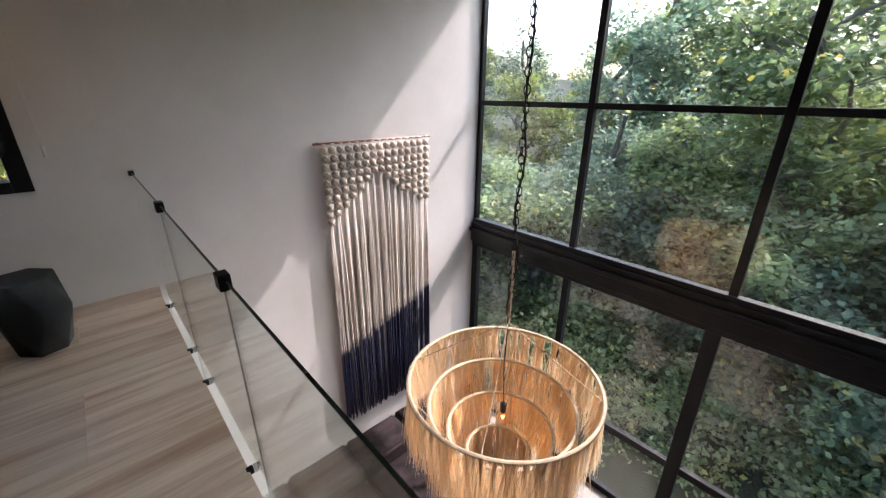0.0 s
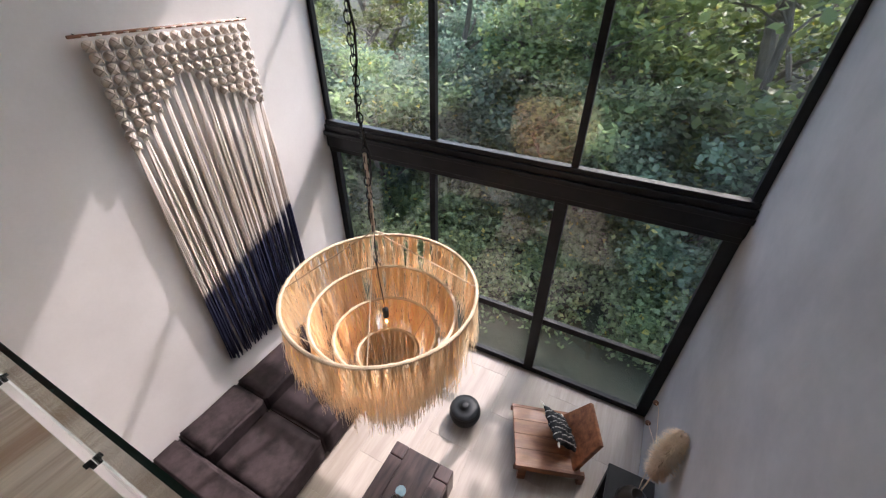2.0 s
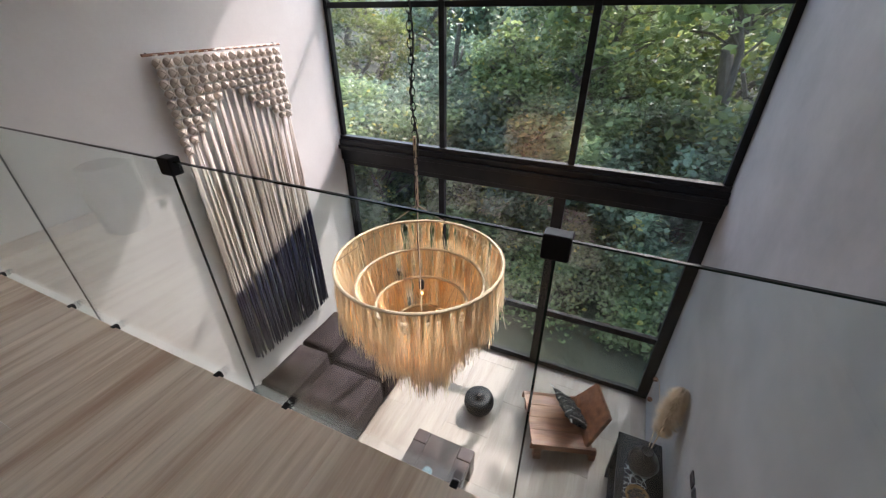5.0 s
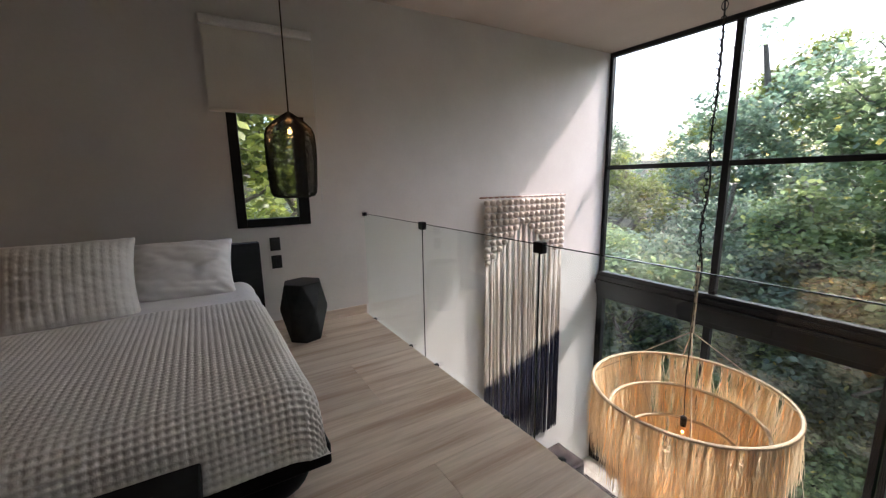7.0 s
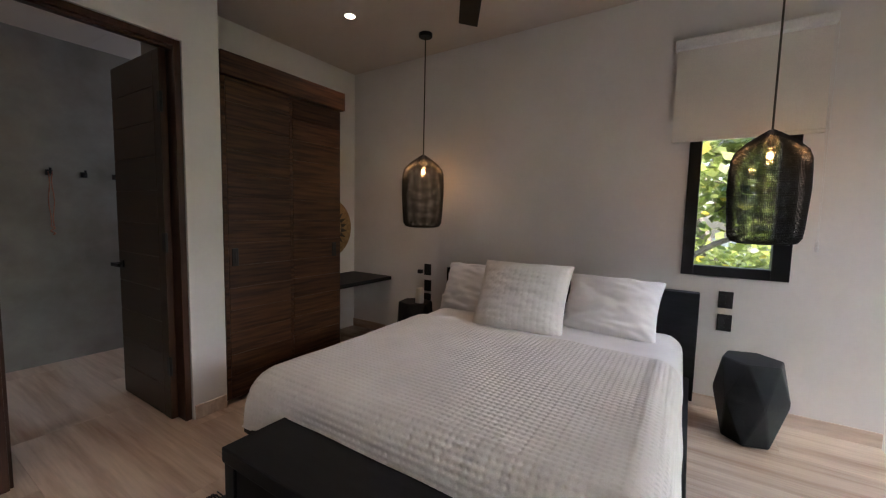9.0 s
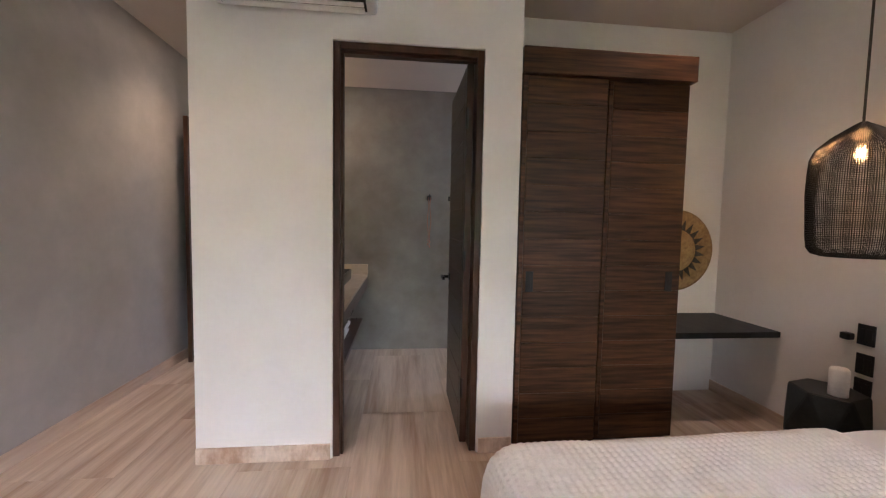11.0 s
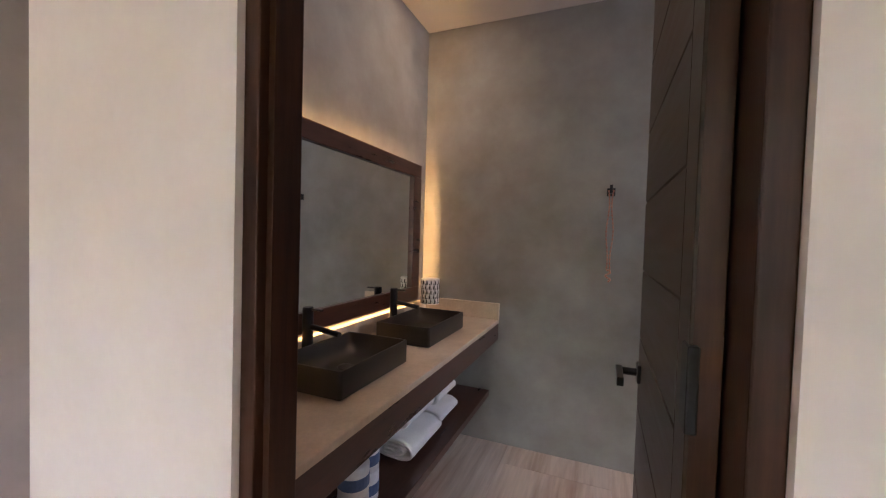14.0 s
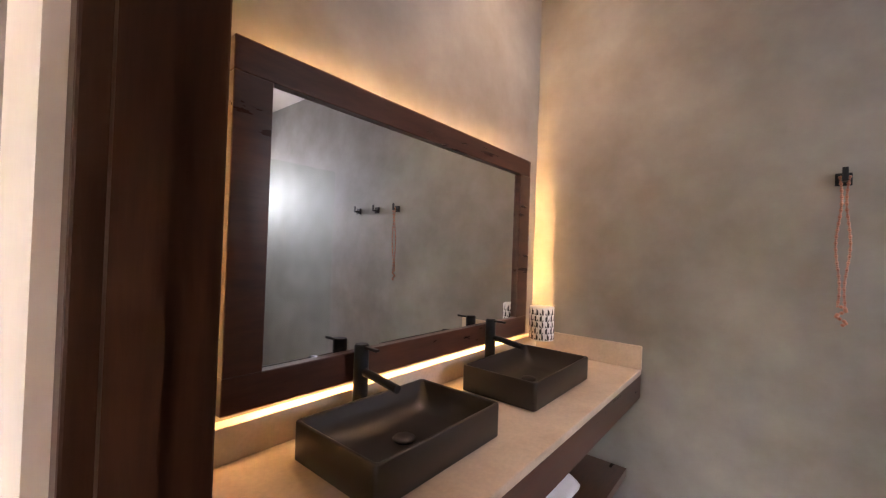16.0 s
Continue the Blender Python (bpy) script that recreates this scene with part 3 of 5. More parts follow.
def wardrobe():
    w = thing("wardrobe", (-4.45, 2.58, 0), "dark walnut wardrobe with two sliding boarded doors", "wardrobe")
    y0, y1 = 2.066, 3.10
    part("body", box(XW + 0.003, -4.15, y0, y1, 0.02, 2.19, 0.003), M_FRAME_WOOD, w)
    part("plinth", box(XW + 0.01, -4.17, y0, y1 - 0.01, 0, 0.02), M_BLACK_WOOD, w)
    part("header", box(XW + 0.003, -4.075, y0, y1 + 0.012, 2.19, 2.335, 0.004), M_WOOD, w)
    ym = 2.585
    for a, c, xf, pull in ((y0 + 0.004, ym - 0.008, -4.092, y0 + 0.075), (ym + 0.006, y1, -4.118, y1 - 0.075)):
        d = part("door", box(xf - 0.03, xf - 0.007, a, c, 0.03, 2.185, 0.002), M_FRAME_WOOD, w)
        part("stile", box(xf - 0.007, xf, a, a + 0.028, 0.035, 2.18, 0.002, 1), M_WOOD, d)
        n = 14
        for i in range(n):
            z0 = 0.035 + i * 2.145 / n
            part("board", box(xf - 0.008, xf - 0.001, a + 0.03, c - 0.004, z0 + 0.0015, z0 + 2.145 / n - 0.0015, 0.001, 1), M_WOOD, d)
        p = box(xf - 0.004, xf + 0.004, pull - 0.022, pull + 0.022, 0.95, 1.07, 0.003)
        box(xf + 0.004, xf + 0.008, pull - 0.006, pull + 0.006, 0.975, 1.045, 0.002, bm=p)
        part("pull", p, M_STONE, d, "dark recessed metal pull")


wardrobe()


def corner_desk():
    w = thing("wall_desk", (-4.54, 3.53, 0.6), "black wooden wall-hung corner shelf desk", "desk")
    part("top", box(XW + 0.003, -4.25, 3.115, YN - 0.013, 0.61, 0.65, 0.003), M_BLACK_WOOD, w)
    part("bracket", box(XW + 0.003, XW + 0.03, 3.2, 3.9, 0.56, 0.61), M_BLACK_WOOD, w)


corner_desk()
solid("notepad", box(-4.62, -4.50, 3.30, 3.38, 0.65, 0.662, 0.002), M_WHITE, "small white pad lying on the black desk", "notepad")


def hat():
    w = thing("straw_hat", (XW, 3.58, 0.85), "round straw sun hat with dark points on the wall", "hat")
    b = bmesh.new()
    prof = [(0.32, 0.004), (0.325, 0.012), (0.30, 0.018), (0.16, 0.022), (0.12, 0.07), (0.06, 0.09), (0.01, 0.092)]
    lathe(prof, (0, 0, 0), 48, b)
    b.transform(Matrix.Translation((XW, 3.58, 1.16)) @ Matrix.Rotation(radians(90), 4, "Y"))
    part("brim", b, M_HAT, w, smooth=True)
    b = bmesh.new()
    for i in range(22):
        a0, a1 = 2 * math.pi * i / 22, 2 * math.pi * (i + 1) / 22
        am = (a0 + a1) / 2
        vs = [b.verts.new((0.0245, r * math.cos(a), r * math.sin(a))) for r, a in ((0.17, a0), (0.25, am), (0.17, a1))]
        lo = [b.verts.new(v.co - Vector((0.004, 0, 0))) for v in vs]
        b.faces.new(vs)
        for k in range(3):
            b.faces.new((vs[k], lo[k], lo[(k + 1) % 3], vs[(k + 1) % 3]))
    b.transform(Matrix.Translation((XW, 3.58, 1.16)))
    part("pattern", b, M_CORD, w, "dark woven points")


hat()


def platform_bed():
    X0, X1, Y0, Y1 = -3.37, -1.475, 1.80, 3.70
    w = thing("platform_bed", (-2.42, 2.75, 0), "black wooden platform bed made up with cream waffle blanket", "bed")
    part("headboard", box(-3.386, -1.438, 3.706, 3.80, 0.12, 0.85, 0.008), M_BLACK_WOOD, w)
    part("platform", box(X0 - 0.01, X1 + 0.01, Y0 - 0.04, 3.704, 0.19, 0.285, 0.012, 3), M_BLACK_WOOD, w)
    for x in (X0 + 0.19, X1 - 0.19):
        for y in (Y0 + 0.17, 3.45):
            b = ball((x, y, 0.105), 0.15, (1, 1, 0.7), sub=3)
            part("bun_foot", b, M_BLACK_WOOD, w, smooth=True)
    part("mattress", box(X0 + 0.16, X1 - 0.10, Y0 + 0.03, 3.69, 0.285, 0.55, 0.06, 4), M_LINEN, w, "white mattress", smooth=True)
    # the sheet shows as a smooth strip below the pillows
    hw, r = (X1 - X0) / 2 - 0.066, 0.12

    def drape(s, half):
        k = half - r
        if abs(s) <= k:
            return s, 0.0
        a = (abs(s) - k) / r
        sg = 1 if s > 0 else -1
        if a < math.pi / 2:
            return sg * (k + r * math.sin(a)), r * (1 - math.cos(a))
        return sg * (half + 0.012 * (a - math.pi / 2)), r + (abs(s) - k - r * math.pi / 2)

    def cover(y_from, y_foot, drop, lift, waffle):
        cx = (X0 + X1) / 2 + 0.034
        su = hw - r + r * math.pi / 2 + drop
        depth = y_from - y_foot
        sv = depth - r + r * math.pi / 2 + drop
        pitch = 0.027

        def f(u, v):
            s, q = (2 * u - 1) * su, v * sv
            x, dx = drape(s, hw)
            y, dy = drape(q, depth)
            if waffle:
                # puffy channels along the bed, pricked at even steps between them
                wv = abs(math.sin(math.pi * s / pitch)) ** 0.55
                wh = math.cos(math.pi * q / pitch) ** 2
                h = 0.0058 * (1 - (1 - wv) * (0.12 + 0.88 * wh)) - 0.0018 * wh
            else:
                h = 0.003 * noise.noise((s * 4, q * 9, 2))
            h += 0.010 * noise.noise((s * 1.6, q * 1.6, 0.3)) + 0.006 * noise.noise((s * 5, q * 4, 4))
            d = min(dx + dy, r + drop + 0.015) if waffle else dx + dy
            ox = (1 if s > 0 else -1) * (h if abs(s) > hw - r * 0.6 else 0)
            oy = h if q > depth - r * 0.6 else 0
            z = 0.568 + lift - d + h * (1.0 if d < r else 0.1)
            return cx + x + ox - w.location.x, y_from - y - oy - w.location.y, z
        return f

    me = grid_mesh("sheet", cover(3.66, 2.9, 0.10, 0.0, False), 60, 30, M_LINEN)
    mesh_part("sheet", me, w, "folded white sheet")
    me = grid_mesh("blanket", cover(3.06, 1.72, 0.155, 0.006, True), 520, 310, M_KNIT)
    mesh_part("blanket", me, w, "cream waffle-knit blanket")


platform_bed()


def pillow_mesh(name, wd, ht, th, mat, seed, knit=False):
    def f(u, v):
        top = v < 0.5
        a, c = 2 * u - 1, (4 * v - 1 if top else 3 - 4 * v)
        k = (max(0, 1 - abs(a) ** 2.6) * max(0, 1 - abs(c) ** 2.6)) ** 0.48
        pinch = 1 - 0.085 * (1 - abs(c) ** 2) * abs(a) ** 3
        pin2 = 1 - 0.085 * (1 - abs(a) ** 2) * abs(c) ** 3
        wr = 0.020 * noise.noise((a * 2.2 + seed, c * 3, seed)) + 0.020 * noise.noise((a * 2 + c * 6, c * 2 - a * 3, seed + 5))
        if knit:
            wr = wr * 0.3 + 0.007 * (1 - (1 - abs(math.sin(a * 25)) ** 0.6) * (0.35 + 0.65 * math.cos(c * 24) ** 2))
        z = (th * k + wr * min(1, k * 3)) * (1 if top else -1)
        return a * wd * pinch, c * ht * pin2, z
    return grid_mesh(name, f, 72 if not knit else 110, 96 if not knit else 160, mat)


def pillows():
    for i, (x, y, z, lean, turn) in enumerate(((-2.96, 3.54, 0.71, 60, 6), (-1.95, 3.54, 0.71, 58, -4))):
        o = new("pillow", pillow_mesh("pillow", 0.315, 0.235, 0.165, M_LINEN, 3 + 7 * i))
        o.matrix_world = pose(x, y, z, lean, 0, turn)
        tagged(o, "plump white cotton pillow leaning on the headboard", "pillow", "bed pillows")
    o = thing("cushion", (-2.50, 3.27, 0.74), "square cream knitted cushion with fringed lower edge", "cushion")
    o.matrix_world = pose(-2.50, 3.29, 0.745, 58, 0, 4)
    mesh_part("cover", pillow_mesh("cover", 0.33, 0.285, 0.15, M_KNIT, 12, True), o)
    b = bmesh.new()
    rnd = random.Random(4)
    for i in range(90):
        x = -0.31 + 0.62 * i / 89
        tube([(x, -0.26, 0), (x + rnd.uniform(-0.01, 0.01), -0.28, rnd.uniform(-0.008, 0.012)), (x + rnd.uniform(-0.015, 0.015), -0.30, rnd.uniform(-0.005, 0.02))], 0.0022, 4, b)
    part("fringe", b, M_KNIT, o, "short cream fringe", local=True)


pillows()


def bench():
    w = thing("bed_bench", (-2.44, 1.59, 0), "plain black wooden bench at the foot of the bed", "bench")
    part("top", box(-2.975, -1.90, 1.44, 1.735, 0.36, 0.42, 0.006), M_BLACK_WOOD, w)
    part("side_panel", box(-2.965, -2.90, 1.445, 1.73, 0.008, 0.36, 0.004), M_BLACK_WOOD, w)
    part("side_panel", box(-1.975, -1.91, 1.445, 1.73, 0.008, 0.36, 0.004), M_BLACK_WOOD, w)
    part("front_panel", box(-2.90, -1.975, 1.455, 1.475, 0.05, 0.36), M_BLACK_WOOD, w)


bench()


def bed_rug():
    w = thing("rug", (-2.5, 1.2, 0), "dark blue woven rug with short fringe", "rug")
    part("pile", box(-3.26, -1.75, 0.85, 1.60, 0.0, 0.008, 0.002, 1), M_RUG, w)
    b = bmesh.new()
    rnd = random.Random(9)
    for i in range(80):
        y = 0.86 + 0.73 * i / 79
        tube([(-3.255, y, 0.004), (-3.29, y + rnd.uniform(-0.01, 0.01), 0.006), (-3.315, y + rnd.uniform(-0.015, 0.015), 0.003)], 0.003, 4, b)
    part("fringe", b, M_RUG, w)


bed_rug()


def stool_at(x, y, turn):
    """A faceted stone-like stool, wider at the middle."""
    w = thing("side_table", (x, y, 0), "black faceted stone side table beside the bed", "side table", "bedside tables")
    b = bmesh.new()
    prof = ((0.135, 0.0, 0), (0.192, 0.27, 0.5), (0.160, 0.50, 0))
    rings = []
    for r, z, sh in prof:
        rings.append([b.verts.new((r * math.cos(math.pi * (i + sh) / 3 + 0.3), r * math.sin(math.pi * (i + sh) / 3 + 0.3), z)) for i in range(6)])
    lo, mi, hi = rings
    for i in range(6):
        j = (i + 1) % 6
        b.faces.new((lo[i], lo[j], mi[i]))
        b.faces.new((lo[j], mi[j], mi[i]))
        b.faces.new((mi[i], hi[j], hi[i]))
        b.faces.new((mi[i], mi[j], hi[j]))
    b.faces.new(lo[::-1])
    b.faces.new(hi)
    bmesh.ops.recalc_face_normals(b, faces=b.faces)
    bmesh.ops.bevel(b, geom=b.edges[:], offset=0.006, segments=1, affect="EDGES")
    part("body", b, M_STONE, w, local=True)
    return w


st = stool_at(-1.15, 3.64, 0)
copy_thing(st, pose(-3.70, 3.66, 0, 0, 0, 25))
solid("tray", box(-1.20, -1.10, 3.60, 3.67, 0.481, 0.489, 0.003), M_STEEL, "small grey dish on the black side table", "dish")
w = thing("bottle", (-3.63, 3.63, 0.481), "white cylindrical bottle on the bedside table", "bottle")
part("body", lathe([(0.035, 0), (0.04, 0.006), (0.04, 0.15), (0.034, 0.16), (0.01, 0.162)], (-3.63, 3.63, 0.481), 24), M_WHITE, w, smooth=True)


def plate(x, z, wd, ht, label, group):
    w = thing("switch_plate", (x, YN, z), label, "switch", group)
    part("plate", box(x - wd, x + wd, YN - 0.010, YN, z - ht, z + ht, 0.003), M_PLASTIC, w)
    for k in (-1, 1):
        part("rocker", box(x + k * wd * 0.42 - wd * 0.36, x + k * wd * 0.42 + wd * 0.36, YN - 0.014, YN - 0.009, z - ht * 0.6, z + ht * 0.6, 0.002), M_PLASTIC, w)


for x, z in ((-1.285, 0.787), (-1.283, 0.628), (-3.775, 0.765), (-3.772, 0.60), (-3.772, 0.46)):
    plate(x, z, 0.042, 0.058, "black plastic switch plate on white wall", "bed switches")
solid("plug", box(-3.88, -3.83, YN - 0.045, YN, 0.72, 0.76, 0.008), M_PLASTIC, "small black plug adapter on the wall", "plug")


def pendant(x, y):
    zc = ceil_z(x)
    w = thing("pendant_lamp", (x, y, 1.21), "black wire-mesh pendant lamp with lit filament bulb", "pendant lamp", "bedside pendants")
    part("canopy", lathe([(0.055, -0.03), (0.06, -0.025), (0.06, 0.0)], (x, y, zc), 28), M_BLACK, w)
    part("cable", tube([(x, y, zc), (x, y, 1.84)], 0.0055, 8), M_CORD, w)
    part("socket", lathe([(0.018, 0), (0.022, 0.01), (0.022, 0.06), (0.008, 0.075)], (x, y, 1.76), 16), M_BLACK, w)
    part("filament", ball((x, y, 1.712), 0.016, (1, 1, 1.3), sub=2), M_BULB, w, "glowing filament")
    part("bulb", lathe([(0.006, -0.062), (0.03, -0.05), (0.042, -0.02), (0.038, 0.015), (0.018, 0.045), (0.016, 0.055)], (x, y, 1.715), 20), M_BULB_GLASS, w, "clear glass globe", smooth=True).visible_shadow = False
    prof = [(0.13, 1.215), (0.165, 1.222), (0.185, 1.25), (0.192, 1.30), (0.198, 1.40), (0.205, 1.52), (0.203, 1.62), (0.198, 1.69), (0.18, 1.735), (0.12, 1.79), (0.05, 1.835), (0.015, 1.855)]
    fine = []
    for (r0, z0), (r1, z1) in zip(prof, prof[1:]):
        n = max(1, round(math.hypot(r1 - r0, z1 - z0) / 0.009))
        fine += [(r0 + (r1 - r0) * k / n, z0 + (z1 - z0) * k / n) for k in range(n)]
    fine.append(prof[-1])
    b = lathe([(r * 0.91, z) for r, z in fine], (x, y, 0), 130, close=False)
    o = part("mesh_shade", b, M_BLACK, w, "fine black wire mesh")
    md = o.modifiers.new("wire", "WIREFRAME")
    md.thickness, md.use_even_offset, md.use_boundary = 0.0040, False, True
    part("rim", torus((x, y, 1.215), 0.118, 0.005, 40, 6), M_BLACK, w)
    return w


pd = pendant(-3.58, 3.58)
pd2 = copy_thing(pd, Matrix.Translation((-1.164, 3.58, 1.21 - 0.012)))
for x in (-3.58, -1.164):
    lamp("pendant_light", "POINT", Matrix.Translation((x, 3.58, 1.712 if x < -2 else 1.70)), 0.32, (1.0, 0.52, 0.20), size=0.03)


def downlight(x, y, z, power, wide=1.9):
    w = thing("ceiling_spot", (x, y, z), "small round recessed ceiling spot, lit warm", "ceiling light", "recessed spots")
    part("ring", torus((x, y, z - 0.001), 0.042, 0.005, 32, 6), M_BLACK, w)
    part("lens", lathe([(0.034, -0.004), (0.036, -0.001)], (x, y, z), 24), M_SPOT, w)
    lamp("spot_light", "SPOT", Matrix.Translation((x, y, z - 0.012)), power, (1.0, 0.72, 0.45), size=0.03, spot=wide)


downlight(-3.925, 3.02, ceil_z(-3.925), 1.5)
downlight(-3.2, 0.45, ceil_z(-3.2), 1.5)
downlight(-5.38, -0.196, ceil_z(-5.38), 2)
downlight(-5.58, 0.80, 2.70, 0.5)


def ceiling_fan():
    x, y = -2.44, 2.38
    zc = ceil_z(x)
    w = thing("ceiling_fan", (x, y, 2.5), "black three-bladed ceiling fan at rest", "ceiling fan")
    part("downrod", tube([(x, y, zc), (x, y, 2.62)], 0.014, 12), M_BLACK, w)
    part("motor", lathe([(0.03, 2.49), (0.085, 2.50), (0.10, 2.55), (0.085, 2.61), (0.03, 2.63)], (x, y, 0), 28), M_BLACK, w, smooth=True)
    for a in (122, 2, 242):
        b = box(0.09, 0.72, -0.062, 0.062, -0.006, 0.006, 0.004)
        b.transform(Matrix.Translation((x, y, 2.56)) @ Matrix.Rotation(radians(a), 4, "Z") @ Matrix.Rotation(radians(10), 4, "X"))
        part("blade", b, M_BLACK_WOOD, w)


ceiling_fan()


def air_conditioner():
    w = thing("air_conditioner", (XA, 0.86, 2.43), "white wall air conditioner above the bathroom door", "air conditioner")
    part("casing", box(XA, XA + 0.19, 0.45, 1.26, 2.43, 2.72, 0.02, 3), M_WHITE, w)
    part("outlet", box(XA + 0.06, XA + 0.175, 0.50, 1.21, 2.418, 2.432), M_BLACK, w)
    for k in range(2):
        part("louvre", box(XA + 0.07 + 0.05 * k, XA + 0.105 + 0.05 * k, 0.51, 1.20, 2.408, 2.416, 0.002), M_WHITE, w)


air_conditioner()


def unseen_hall_window():
    """An unseen window, added so that daylight brightens the end of the hall."""
    w = tagged(thing("window_4", (-7.07, 0.35, HZ0), "unseen black-framed window added to light the hall end", "window"), kind="structure")
    for a in ((HW0, HW0 + 0.04, HZ0, HZ1), (HW1 - 0.04, HW1, HZ0, HZ1), (HW0 + 0.04, HW1 - 0.04, HZ0, HZ0 + 0.04), (HW0 + 0.04, HW1 - 0.04, HZ1 - 0.04, HZ1)):
        part("window_frame", box(a[0], a[1], 0.33, 0.38, a[2], a[3], 0.003, 1), M_BLACK, w)
    part("pane", box(HW0 + 0.04, HW1 - 0.04, 0.352, 0.358, HZ0 + 0.04, HZ1 - 0.04), M_GLASS, w).visible_shadow = False


unseen_hall_window()

# ---- bathroom ----


def vanity():
    w = thing("vanity_counter", (-5.1, 0.78, 0.67), "floating stone-topped vanity with dark wooden apron", "vanity")
    x0, x1 = XB + 0.003, XA - TA - 0.004
    part("top", box(x0, x1, YM + 0.003, 1.05, 0.775, 0.80, 0.003), M_COUNTER, w)
    part("apron", box(x0, x1, 1.03, 1.048, 0.67, 0.775, 0.002), M_MIRROR_WOOD, w)
    part("underside", box(x0, x1, YM + 0.003, 1.03, 0.745, 0.775), M_MIRROR_WOOD, w)
    part("backsplash", box(x0 + 0.025, x1, YM + 0.003, YM + 0.045, 0.80, 0.885, 0.003), M_COUNTER, w)
    part("side_splash", box(x0, x0 + 0.022, YM + 0.003, 1.052, 0.80, 0.905, 0.003), M_COUNTER, w)
    s = thing("towel_shelf", (-5.1, 0.75, 0.30), "dark wooden open shelf under the vanity", "shelf")
    part("board", box(x0, x1, YM + 0.003, 1.0, 0.295, 0.335, 0.003), M_MIRROR_WOOD, s)


vanity()


def basin(x0, x1):
    y0, y1, z0, z1 = 0.635, 0.925, 0.801, 0.893
    cx = (x0 + x1) / 2
    w = thing("vessel_sink", (cx, 0.78, z0), "black ceramic rectangular vessel sink on the counter", "sink", "vanity sinks")
    b = bmesh.new()
    wd, dp = (x1 - x0) / 2, (y1 - y0) / 2
    cy = (y0 + y1) / 2
    loops = []
    # outer wall, thin rim, then a scooped inside: inset from the outside, height, corner radius
    for inset, z, rad in ((0.004, z0, 0.010), (0.0, z0 + 0.004, 0.012), (0.0, z1 - 0.003, 0.012), (0.001, z1 - 0.001, 0.012), (0.003, z1, 0.011), (0.007, z1, 0.010), (0.009, z1 - 0.001, 0.010), (0.011, z1 - 0.004, 0.012),
                         (0.016, z0 + 0.066, 0.020), (0.026, z0 + 0.046, 0.030), (0.044, z0 + 0.030, 0.040), (0.072, z0 + 0.022, 0.045), (0.105, z0 + 0.019, 0.030)):
        hx, hy = wd - inset, dp - inset
        ring = []
        for q, (sx, sy) in enumerate(((1, 1), (-1, 1), (-1, -1), (1, -1))):
            for k in range(6):
                an = math.pi / 2 * (q + k / 5)
                ring.append(b.verts.new((cx + sx * (hx - rad) + rad * math.cos(an), cy + sy * (hy - rad) + rad * math.sin(an), z)))
        loops.append(ring)
    for lo, hi in zip(loops, loops[1:]):
        for i in range(24):
            b.faces.new((lo[i], lo[(i + 1) % 24], hi[(i + 1) % 24], hi[i]))
    b.faces.new(loops[0][::-1])
    b.faces.new(loops[-1])
    part("bowl", b, M_CERAMIC, w, smooth=True)
    part("drain", lathe([(0.028, 0.0), (0.030, 0.004), (0.026, 0.009), (0.010, 0.011)], (cx, cy, z0 + 0.018), 24), M_CERAMIC, w, smooth=True)
    return w


def faucet(x):
    y = 0.60
    w = thing("faucet", (x, y, 0.80), "tall matt black single-lever basin tap", "faucet", "vanity taps")
    part("body", lathe([(0.026, 0), (0.026, 0.006), (0.021, 0.010), (0.021, 0.225), (0.018, 0.23)], (x, y, 0.80), 24), M_BLACK, w, smooth=False)
    part("spout", tube([(x, y, 0.955), (x, y + 0.06, 0.95), (x, y + 0.15, 0.938)], 0.0115, 14), M_BLACK, w)
    b = box(x - 0.006, x + 0.006, y - 0.005, y + 0.07, 1.018, 1.026, 0.002)
    part("lever", b, M_BLACK, w)


for a, c in ((-4.985, -4.545), (-5.675, -5.20)):
    basin(a, c)
    faucet((a + c) / 2)


def mirror():
    w = thing("wall_mirror", (-5.11, YM, 0.9), "large mirror in red-brown wooden frame, lit from behind", "mirror")
    X0, X1, Z0, Z1 = -5.815, -4.41, 0.915, 1.765
    I0, I1, J0, J1 = -5.715, -4.50, 1.0, 1.685
    y0, y1 = YM + 0.035, YM + 0.065
    part("frame_rail", box(X0, X1, y0, y1, J1, Z1, 0.003), M_MIRROR_WOOD, w)
    part("frame_rail", box(X0, X1, y0, y1, Z0, J0, 0.003), M_MIRROR_WOOD, w)
    part("frame_stile", box(X0, I0, y0, y1 + 0.001, J0, J1, 0.003), M_MIRROR_WOOD, w)
    part("frame_stile", box(I1, X1, y0, y1 + 0.001, J0, J1, 0.003), M_MIRROR_WOOD, w)
    part("silvered_glass", box(I0 - 0.005, I1 + 0.005, y0 + 0.008, y0 + 0.014, J0 - 0.005, J1 + 0.005), M_MIRROR, w)
    part("backing", box(X0 + 0.06, X1 - 0.06, YM, y0, Z0 + 0.06, Z1 - 0.06), M_BLACK, w)
    for a in ((X0 + 0.05, X1 - 0.05, YM + 0.012, YM + 0.024, Z1 - 0.058, Z1 - 0.05), (X0 + 0.05, X1 - 0.05, YM + 0.012, YM + 0.024, Z0 + 0.05, Z0 + 0.058),
              (X0 + 0.05, X0 + 0.058, YM + 0.012, YM + 0.024, Z0 + 0.06, Z1 - 0.06), (X1 - 0.058, X1 - 0.05, YM + 0.012, YM + 0.024, Z0 + 0.06, Z1 - 0.06)):
        part("led_strip", box(*a), M_LED, w, "glowing warm light strip")


mirror()


